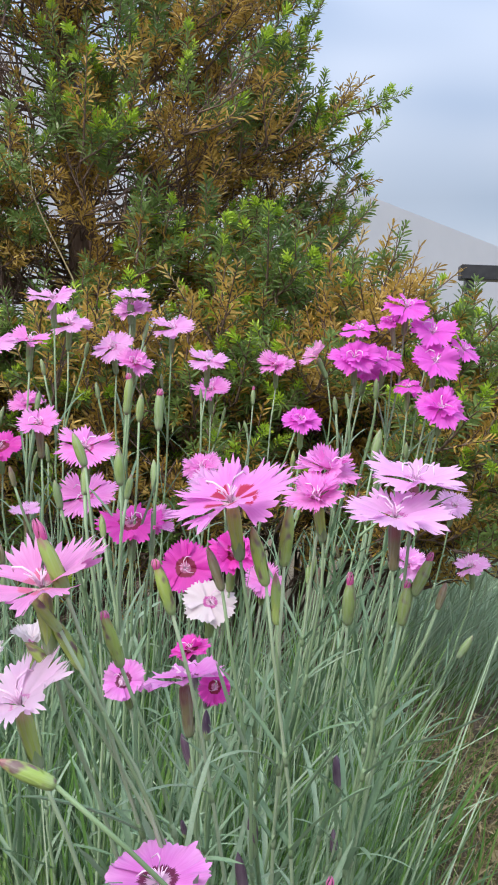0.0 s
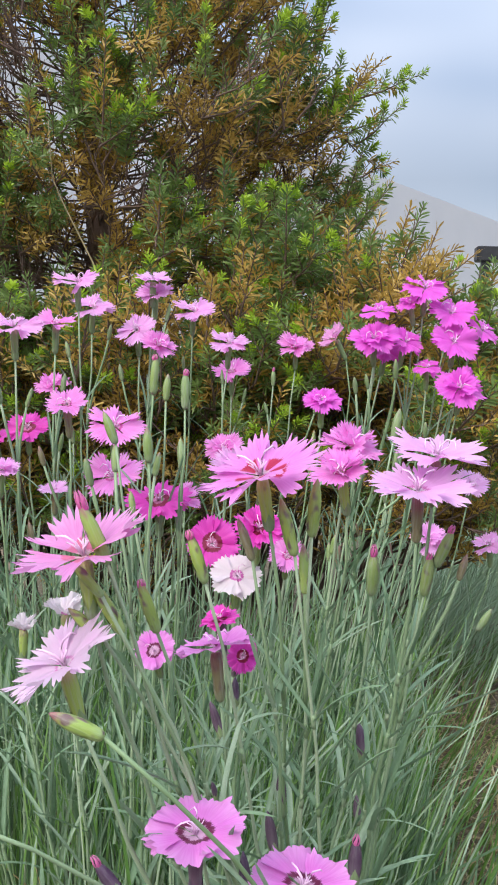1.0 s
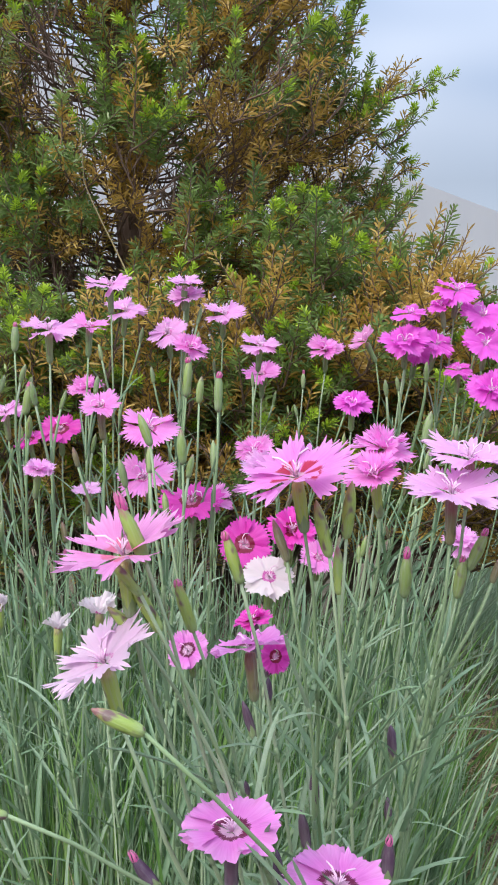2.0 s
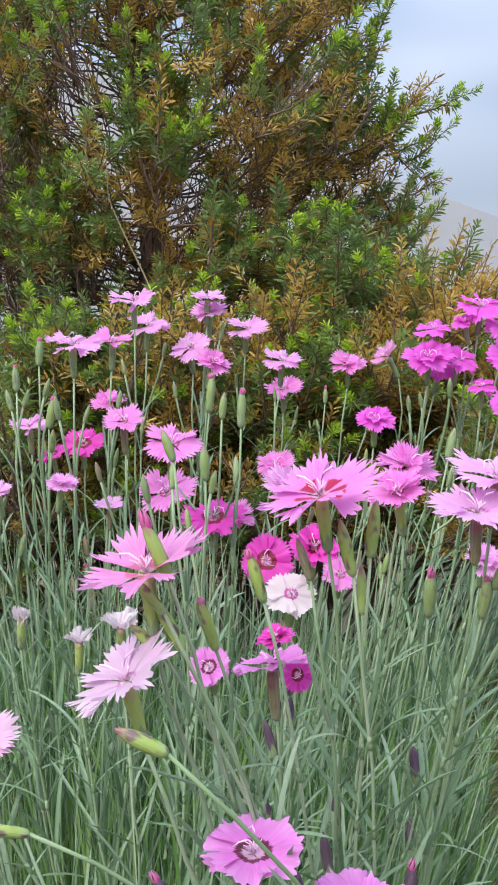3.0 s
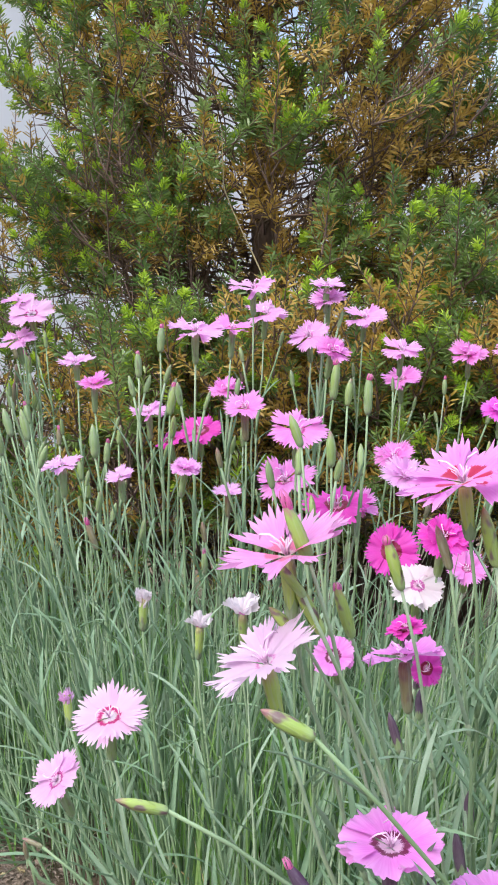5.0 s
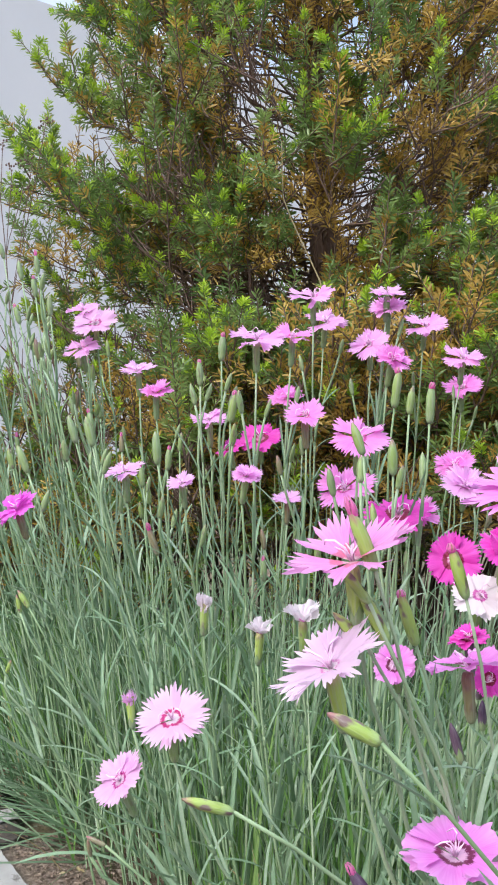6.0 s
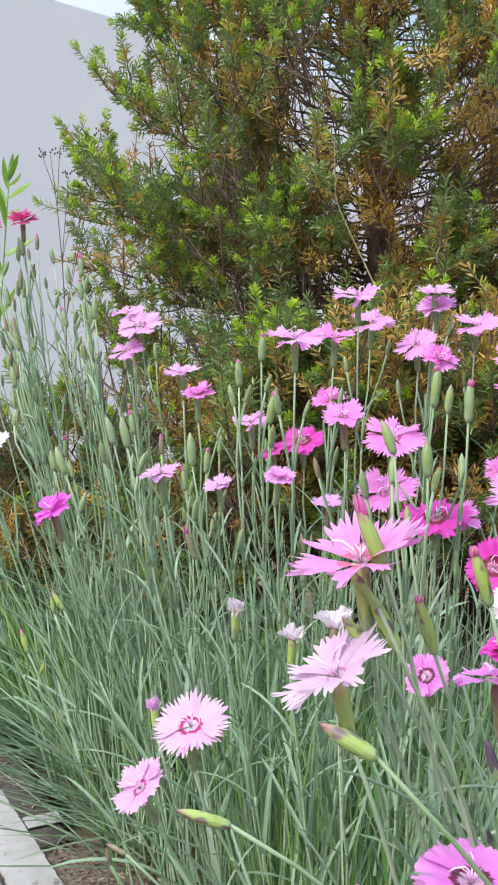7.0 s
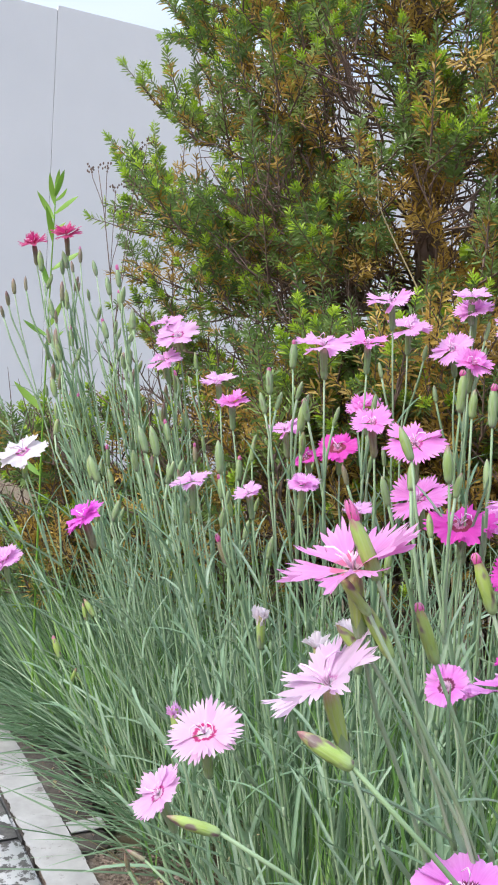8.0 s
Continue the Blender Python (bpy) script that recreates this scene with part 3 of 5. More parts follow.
limbs = []
for n in range(290):
    z = 0.62 + 0.88 * (n + 0.5) / 290 + rnd.uniform(-0.03, 0.03)
    w = n * 2.39996 + rnd.uniform(-0.3, 0.3)
    k = rnd.uniform(0.80, 1.0) if n % 3 else rnd.uniform(0.45, 0.75)
    if math.sin(w) > 0.15 and n % 4 or n % 11 == 0 or math.cos(w) > 0.3 and z < 0.69 or z < 0.68 and n % 2 or math.sin(w) < 0 and -0.03 < math.cos(w) * k < 0.22 and z < 0.79:
        continue
    end = Vector((-0.35 + crown_width(z) * k * math.cos(w), 1.54 + 0.60 * crown_width(z) * k * math.sin(w), z))
    zs = max(rnd.uniform(0.52, 0.74), z - rnd.uniform(0.02, 0.20))
    i = min(int(max(0, (zs - 0.25) / 0.27)), 4)
    root = Vector((*TRUNK, zs)) + Vector((path[i + 1].x, path[i + 1].y, 0))
    bend = root.lerp(end, 0.6) + Vector((rnd.uniform(-0.04, 0.04), rnd.uniform(-0.04, 0.04), rnd.uniform(-0.10, -0.01)))
    limbs.append((root, bend, end))
for n in range(20):
    end = Vector((rnd.uniform(-0.66, 0.06), rnd.uniform(1.20, 1.34), rnd.uniform(0.80, 1.30)))
    if abs(end.x + 0.26) < 0.10 and end.z < 0.86:
        continue
    root = Vector((TRUNK[0] - 0.02, TRUNK[1], max(0.5, end.z - rnd.uniform(0.1, 0.3))))
    limbs.append((root, root.lerp(end, 0.6) + Vector((rnd.uniform(-0.05, 0.05), 0, rnd.uniform(-0.10, 0))), end))
skirt = []
for n in range(46):
    w = rnd.uniform(0, 2 * math.pi)
    k = rnd.uniform(0.25, 0.52)
    root = Vector((*TRUNK, rnd.uniform(0.15, 0.5)))
    end = Vector((-0.36 + k * math.cos(w), 1.56 + 0.75 * k * math.sin(w), rnd.uniform(0.36, 0.64)))
    skirt.append((root, root.lerp(end, 0.6) + Vector((0, 0, rnd.uniform(-0.04, 0.08))), end))
for n in range(34):
    end = Vector((rnd.uniform(-0.64, -0.36) if n % 3 else rnd.uniform(-0.20, 0.12), rnd.uniform(1.24, 1.42), rnd.uniform(0.60, 0.80)))
    root = Vector((*TRUNK, end.z - rnd.uniform(0.0, 0.12)))
    limbs.append((root, root.lerp(end, 0.6) + Vector((0, 0, rnd.uniform(-0.05, 0.03))), end))
for n in range(10):
    end = Vector((rnd.uniform(0.02, 0.19), rnd.uniform(1.44, 1.60), 0.78 + 0.030 * n))
    root = Vector((*TRUNK, end.z - rnd.uniform(0.05, 0.15)))
    limbs.append((root, root.lerp(end, 0.6) + Vector((0, 0, rnd.uniform(-0.05, 0.02))), end))
for end in ((-0.226, 1.19, 0.845), (-0.176, 1.30, 0.785), (-0.20, 1.24, 0.80), (-0.33, 1.20, 0.83), (-0.15, 1.22, 0.72)):
    root = Vector((TRUNK[0], TRUNK[1] - 0.02, end[2] - 0.2))
    limbs.append((root, root.lerp(Vector(end), 0.6) + Vector((0, 0, -0.06)), Vector(end)))
yew(tree, skirt + limbs, 0.030, 0.38, 0.56, 0.76, 0.0022, len(skirt) - 16, 0.6, 0.47, (TRUNK[0] + 0.01, 0.032, 0.62, 0.77))


def shrub_height(x):
    return float(np.interp(x, (-1.0, -0.75, -0.45, -0.25, -0.1, 0.05, 0.17, 0.26, 0.36, 0.45), (0.40, 0.47, 0.53, 0.54, 0.61, 0.65, 0.65, 0.62, 0.59, 0.48)))


shrub = thing("yew_shrub", -0.2, 1.48, 0.0, "low spreading yew shrub, rusty inside, behind the flowers", "shrub")
limbs = []
for n in range(205):
    x = -0.98 + 1.40 * (n + 0.5) / 205 + rnd.uniform(-0.03, 0.03)
    z = shrub_height(x) * rnd.uniform(0.22, 1.0) ** 0.7
    if x > -0.12:
        z = shrub_height(x) * rnd.uniform(0.50, 1.0)
    y = rnd.uniform(1.10, 1.45) + 0.10 * max(0.0, z - 0.4) - 0.10 * (n % 2)
    base = Vector((x * 0.7 - 0.1 + rnd.uniform(-0.08, 0.08), 1.48 + rnd.uniform(-0.08, 0.15), rnd.uniform(-0.01, 0.12)))
    end = Vector((x, y, z))
    bend = base.lerp(end, 0.55) + Vector((-0.06 if x > -0.12 else 0, rnd.uniform(-0.05, 0.1), rnd.uniform(-0.02, 0.12) + (0.10 if x > -0.12 else 0)))
    limbs.append((base, bend, end))
for n in range(34):
    end = Vector((rnd.uniform(-0.50, 0.0), rnd.uniform(1.12, 1.28), rnd.uniform(0.44, 0.57)))
    base = Vector((end.x * 0.7 - 0.1, 1.46, 0.02))
    limbs.append((base, base.lerp(end, 0.55) + Vector((0, 0.05, 0.06)), end))
for n in range(30):
    x = -0.06 + 0.50 * (n + 0.5) / 30
    end = Vector((x, rnd.uniform(1.18, 1.42), shrub_height(x) * rnd.uniform(0.80, 1.04)))
    base = Vector((x * 0.6 - 0.05, 1.46, rnd.uniform(0.05, 0.2)))
    limbs.append((base, base.lerp(end, 0.55) + Vector((-0.05, 0.03, 0.08)), end))
bare_ones = [q for n, q in enumerate(limbs) if q[2].x < -0.12 and n % 3 == 0 and q[2].z < 0.48]
yew(shrub, bare_ones + [q for q in limbs if q not in bare_ones], 0.029, 0.45, 0.72, 0.42, 0.0030, len(bare_ones), 0.25, 0.40)

# ---- garden pinks: petals, calyces, buds, leaves and stems ----
def petal_mesh(name, mat, teeth, fringe, half, droop, cup, lobes, seed):
    """One petal of length 1 along x: narrow claw, fan-shaped blade, edge cut into slender pointed teeth."""
    r = random.Random(seed * 7 + teeth)
    rows_at = (0.004, 0.13, 0.27, 0.40, 0.52, 0.63)
    cols = 2 * teeth + 1
    lean, wave, twist = r.uniform(-0.08, 0.08), r.uniform(0.07, 0.13), r.uniform(-0.16, 0.16)
    every = max(2, round(teeth / lobes))
    shift = r.randrange(every)
    depth = [fringe * (r.uniform(0.95, 1.25) if (k + shift) % every == 0 else r.uniform(0.50, 0.85)) for k in range(teeth + 1)]
    verts, uvs, faces = [], [], []

    def rim(v):
        return 1 - (0.13 if half < 0.9 else 0.07) * v * v - 0.06 * v ** 8

    def put(rad, v, turn=0.0, lift=0.0):
        w = v * half * min(1.0, 0.66 + rad * 0.50) + lean + turn
        z = cup * rad - droop * rad * rad + 0.06 * v * v * rad + twist * v * rad + 0.02 * math.sin(rad * 8 + v * 6 + seed) * rad
        z += wave * math.sin(v * 3.6 + seed) * rad ** 1.5 + 0.075 * math.sin(v * 7.5 + seed * 2.1) * rad ** 3 + 0.03 * math.sin(v * 17 + seed) * rad ** 4
        verts.append((rad * math.cos(w), rad * math.sin(w), z + lift))
        uvs.append((rad, 0.5 + 0.5 * v))
        return len(verts) - 1

    grid = []
    for i, at in enumerate(rows_at):
        row = []
        for j in range(cols):
            v = 2 * j / (cols - 1) - 1
            room = min((1 - depth[j // 2]), (1 - depth[min(j // 2 + j % 2, teeth)])) * rim(v)
            row.append(put(min(at * (1 - 0.08 * v * v), room * (0.55 + 0.43 * at / 0.63)), v))
        grid.append(row)
    grid.append([put((1 - depth[j // 2]) * rim(2 * j / (cols - 1) - 1) if j % 2 == 0 else (1 - 0.5 * (depth[j // 2] + depth[j // 2 + 1]) * 0.96) * rim(2 * j / (cols - 1) - 1), 2 * j / (cols - 1) - 1) for j in range(cols)])
    for i in range(len(rows_at)):
        for j in range(cols - 1):
            faces.append((grid[i][j], grid[i + 1][j], grid[i + 1][j + 1], grid[i][j + 1]))
    step = 2 / (cols - 1)
    for k in range(teeth):
        j = 2 * k + 1
        v = 2 * j / (cols - 1) - 1
        top = rim(v) * r.uniform(0.92, 1.05)
        low = 1 - 0.5 * (depth[k] + depth[k + 1])
        bend, curl = r.uniform(-0.035, 0.035), r.uniform(-0.02, 0.05)
        left, right, mid = grid[-1][j - 1], grid[-1][j + 1], grid[-1][j]
        shoulder = low * rim(v) + (top - low * rim(v)) * 0.60
        a = put(shoulder, v - step * 0.52, bend * 0.4, curl * 0.4)
        b = put(shoulder, v + step * 0.52, bend * 0.4, curl * 0.4)
        tip = put(top, v, bend, curl)
        faces += [(left, a, mid), (mid, a, b), (mid, b, right), (a, tip, b)]
    return mesh_of(name, verts, faces, mat, True, uvs)


SHAPE = {  # teeth, fringe, half angle, droop, cup, lobes
    "light": (13, 0.23, 0.80, 0.16, 0.20, 4), "redeye": (13, 0.27, 0.86, 0.06, 0.24, 4), "pale": (14, 0.27, 0.86, 0.12, 0.24, 4),
    "rose": (12, 0.24, 0.74, 0.14, 0.22, 4), "magenta": (11, 0.21, 0.76, 0.26, 0.24, 3), "hot": (12, 0.17, 0.84, 0.10, 0.12, 4),
    "white": (11, 0.13, 0.82, 0.10, 0.12, 3), "star": (14, 0.31, 0.96, 0.06, 0.12, 5), "orchid": (13, 0.09, 0.92, 0.12, 0.22, 4),
    "lilac": (13, 0.19, 0.86, 0.10, 0.22, 4), "blush": (14, 0.32, 0.78, 0.12, 0.26, 4), "salmon": (12, 0.29, 0.70, 0.02, 0.26, 3), "crimson": (12, 0.32, 0.72, 0.10, 0.22, 4),
}
PETAL_MESH = {k: [petal_mesh(k + "_petal", PETALS[k], *s, seed) for seed in range(5)] for k, s in SHAPE.items()}


def lathe(name, mat, outline, sides=10, teeth=0.0, bend=0.0):
    """Turned shape of height 1; the top ring may be cut into five teeth."""
    verts, faces = [], []
    n = len(outline)
    for i, (r, z) in enumerate(outline):
        for k in range(sides):
            w = 2 * math.pi * k / sides
            zz = z + (teeth if k % 2 and i == n - 1 else 0.0)
            rr = r * (1 + 0.05 * math.cos(5 * w))
            verts.append((rr * math.cos(w) + bend * z * z, rr * math.sin(w), zz))
    for i in range(n - 1):
        for k in range(sides):
            k2 = (k + 1) % sides
            faces.append((i * sides + k, i * sides + k2, (i + 1) * sides + k2, (i + 1) * sides + k))
    faces.append(tuple(range(sides))[::-1])
    faces.append(tuple((n - 1) * sides + k for k in range(sides)))
    return mesh_of(name, verts, faces, mat)


# outlines: radius over height, height 0 to 1
OPEN = ((0.035, 0.0), (0.070, 0.03), (0.100, 0.10), (0.112, 0.22), (0.122, 0.40), (0.134, 0.62), (0.142, 0.82), (0.140, 0.93), (0.128, 0.98))
SHUT = ((0.030, 0.0), (0.065, 0.03), (0.100, 0.10), (0.122, 0.22), (0.140, 0.38), (0.142, 0.50), (0.128, 0.66), (0.098, 0.80), (0.060, 0.91), (0.030, 0.97), (0.006, 1.0))
SLIM = ((0.028, 0.0), (0.058, 0.04), (0.082, 0.12), (0.098, 0.26), (0.112, 0.44), (0.110, 0.60), (0.090, 0.76), (0.060, 0.88), (0.032, 0.95), (0.008, 1.0))


def epicalyx_mesh(mat):
    """Four pointed bracts that clasp the foot of a calyx."""
    verts, faces = [], []
    sides = 16
    for i, (r, z) in enumerate(((0.034, -0.01), (0.080, 0.02), (0.108, 0.09), (0.120, 0.16), (0.128, 0.22))):
        for k in range(sides):
            w = 2 * math.pi * k / sides
            point = 0.20 * abs(math.cos(2 * w)) ** 2.5 if i == 4 else (0.05 * abs(math.cos(2 * w)) if i == 3 else 0.0)
            rr = r + 0.012 * abs(math.cos(2 * w)) * i / 4
            verts.append((rr * math.cos(w), rr * math.sin(w), z + point))
    for i in range(4):
        for k in range(sides):
            k2 = (k + 1) % sides
            faces.append((i * sides + k, i * sides + k2, (i + 1) * sides + k2, (i + 1) * sides + k))
    return mesh_of("epicalyx", verts, faces, mat)


EPICALYX = {k: epicalyx_mesh(m) for k, m in CALYX.items()}
CALYX_MESH = {k: lathe(k + "_calyx", LIT_LIME if k == "lime" else m, OPEN, 10, 0.10) for k, m in CALYX.items()}
BUD_MESH = {k: lathe(k + "_bud", m, SHUT, 10, 0.0, 0.02) for k, m in CALYX.items()}
SLIM_MESH = {k: lathe(k + "_slim_bud", m, SLIM, 10, 0.0, 0.03) for k, m in CALYX.items()}


def tip_mesh(mat):
    """Rolled petals that push out of an opening bud."""
    verts, faces, uvs = [], [], []
    for k in range(5):
        w0 = 2 * math.pi * k / 5
        for i in range(5):
            g = i / 4
            rad = (0.085 + 0.03 * math.sin(g * 3.0)) * (1 - 0.55 * g ** 3)
            for s in (-1, 0, 1):
                w = w0 + s * 0.62 * (1 - 0.5 * g) + g * 0.9
                verts.append((rad * math.cos(w) * (1 + 0.12 * (s == 0)), rad * math.sin(w) * (1 + 0.12 * (s == 0)), g * (1.0 - 0.12 * abs(s))))
                uvs.append((0.55 + 0.45 * g, 0.5 + 0.4 * s))
        o = k * 15
        for i in range(4):
            for s in range(2):
                faces.append((o + i * 3 + s, o + i * 3 + s + 1, o + i * 3 + s + 4, o + i * 3 + s + 3))
    return mesh_of("bud_tip", verts, faces, mat, True, uvs)


TIP_MESH = tip_mesh(TIP)
ROLLED = {k: tip_mesh(PETALS[k]) for k in ("white", "pale")}


def stamen_mesh():
    verts, faces = [], []
    r = random.Random(3)
    for k in range(7):
        w = k * 0.9 + r.uniform(-0.2, 0.2)
        out = r.uniform(0.06, 0.16)
        pts = [Vector((0.02 * math.cos(w), 0.02 * math.sin(w), 0)), Vector((out * 0.6 * math.cos(w), out * 0.6 * math.sin(w), 0.14)), Vector((out * 1.3 * math.cos(w + 0.4), out * 1.3 * math.sin(w + 0.4), r.uniform(0.18, 0.30)))]
        v, f = tube(pts, [0.014, 0.012, 0.010], 4)
        off = len(verts)
        verts += v
        faces += [tuple(q + off for q in face) for face in f]
    for w, turn in ((0.6, 1), (3.4, -1)):
        pts = [Vector((0, 0, 0)), Vector((0.05 * math.cos(w), 0.05 * math.sin(w), 0.22)), Vector((0.16 * math.cos(w), 0.16 * math.sin(w), 0.36)), Vector((0.31 * math.cos(w + 0.3 * turn), 0.31 * math.sin(w + 0.3 * turn), 0.36)), Vector((0.40 * math.cos(w + 0.6 * turn), 0.40 * math.sin(w + 0.6 * turn), 0.24))]
        v, f = tube(pts, [0.016, 0.018, 0.018, 0.016, 0.010], 5)
        off = len(verts)
        verts += v
        faces += [tuple(q + off for q in face) for face in f]
    return mesh_of("stamens", verts, faces, STAMEN)


STAMENS = stamen_mesh()


def blade_mesh(curl, fold):
    """A narrow folded leaf of length 1 along z, bending towards x."""
    verts, faces = [], []
    for i in range(7):
        g = i / 6
        wide = 0.025 * (1 - 0.25 * g) * min(1.0, 6 * (1 - g) + 0.05)
        x, z = curl * g * g, g * (1 - 0.3 * curl * g)
        verts += [(x - fold * wide, -wide, z), (x, 0, z), (x - fold * wide, wide, z)]
    for i in range(6):
        for s in range(2):
            faces.append((i * 3 + s, i * 3 + s + 1, i * 3 + s + 4, i * 3 + s + 3))
    return mesh_of("leaf", verts, faces, LEAF)


LEAF_MESH = [blade_mesh(c, f) for c, f in ((0.15, 0.8), (0.30, 0.6), (0.05, 0.9), (0.45, 0.5), (-0.1, 0.9))]
WORDS = {"light": "light pink", "redeye": "bright pink, red-eyed", "pale": "pale pink, deeply fringed", "rose": "rose pink", "magenta": "vivid magenta", "hot": "hot pink, crimson-eyed",
         "white": "white, pink-centred", "star": "whitish pink, crimson-ringed", "orchid": "orchid pink, dark-eyed", "lilac": "lilac pink", "blush": "whitish lilac, fringed", "salmon": "salmon pink, ragged", "crimson": "crimson rose"}


def add_stem(top, p, n, thick, leaves):
    """The stem from the ground to p, arriving along n, with jointed leaf pairs. Local to the thing."""
    n = Vector(n).normalized()
    h = p.length
    if (top.matrix_world.translation + p).y < 0.36:
        leaves = min(leaves, 2)
    lead = (n + p.normalized() * 0.9).normalized()
    pts = bezier((0, 0, -0.015), Vector((p.x * 0.22, p.y * 0.22, h * 0.36)), p - lead * h * 0.24, p, 12)
    kink = thick * 1.6
    pts = [q + (Vector((rnd.uniform(-kink, kink), rnd.uniform(-kink, kink), 0)) if 1 < i < 11 else Vector()) for i, q in enumerate(pts)]
    radii = [thick * (1.12 - 0.42 * i / 11) for i in range(12)]
    v, f = tube(pts, radii, 6)
    stem = hang("stem", mesh_of("stem", v, f, STEM), top)
    for k in range(leaves):
        g = 0.30 + 0.58 * (k + rnd.uniform(0.0, 0.5)) / max(leaves, 1)
        i = min(int(g * 11), 10)
        q, d = pts[i].lerp(pts[i + 1], g * 11 - i), (pts[i + 1] - pts[i]).normalized()
        size = rnd.uniform(0.045, 0.085) * (1.4 - 0.90 * g)
        node_v = lathe_joint(q, d, thick)
        hang("joint", node_v, top)
        a, b = across(d)
        w = rnd.uniform(0, math.pi)
        for side in (0, math.pi):
            o = a * math.cos(w + side) + b * math.sin(w + side)
            m = Matrix.Identity(4)
            zz = (d * 0.94 + o * rnd.uniform(0.22, 0.85)).normalized()
            yy = zz.cross(o).normalized()
            xx = yy.cross(zz).normalized()
            for c, vec in enumerate((xx, yy, zz)):
                for rr in range(3):
                    m[rr][c] = vec[rr] * size
                m[c][3] = (q + o * thick * 0.6)[c]
            hang("leaf", rnd.choice(LEAF_MESH), top, m)
    return pts


def lathe_joint(q, d, thick):
    pts = [q - d * 0.0035, q - d * 0.001, q + d * 0.0015, q + d * 0.004]
    v, f = tube(pts, [thick * 0.9, thick * 1.22, thick * 1.18, thick * 0.95], 6)
    return mesh_of("joint", v, f, STEM)


def add_bud(top, pts, g, p, n, size, look_, slim, tip):
    """A bud on a side shoot that leaves the stem at share g of its way."""
    n = Vector(n).normalized()
    base = p - n * size
    i = min(int(g * 11), 10)
    q = pts[i].lerp(pts[i + 1], g * 11 - i)
    d = (pts[i + 1] - pts[i]).normalized()
    long = (base - q).length
    side = bezier(q, q + d * long * 0.35, base - n * long * 0.35, base, 6)
    v, f = tube(side, [0.0011] * 5 + [0.0010], 5)
    hang("side_shoot", mesh_of("side_shoot", v, f, STEM), top)
    close_bud(top, base, n, size, look_, slim, tip)


def close_bud(top, base, n, size, look_, slim, tip):
    bud = hang("bud", (SLIM_MESH if slim else BUD_MESH)[look_], top, facing(base, n, rnd.uniform(0, 360), size))
    hang("epicalyx", EPICALYX["grey" if look_ == "purple" else look_], bud, Matrix.Diagonal((0.84, 0.84, 1, 1)) if slim else None)
    if tip:
        hang("petal_tip", TIP_MESH, bud, Matrix.Translation((0, 0, 0.84)) @ Matrix.Diagonal((0.72, 0.72, 0.14 + 0.22 * tip, 1)))


def root_of(x, y, dx=0.0):
    """Where the stem of a flower at x, y leaves the soil: towards the bed's middle, and never on the kerb."""
    rx = -0.12 + (x + 0.12) * 0.74 + dx + rnd.uniform(-0.012, 0.012)
    ry = 0.75 + (y - 0.75) * 0.86 + rnd.uniform(-0.015, 0.015)
    off = (rx - KERB_AT[0]) * 0.62 + (ry - KERB_AT[1]) * 0.785
    push = max(0.0, 0.10 + rnd.uniform(-0.02, 0.03) - off)
    return rx + 0.62 * push, ry + 0.785 * push * 0.6


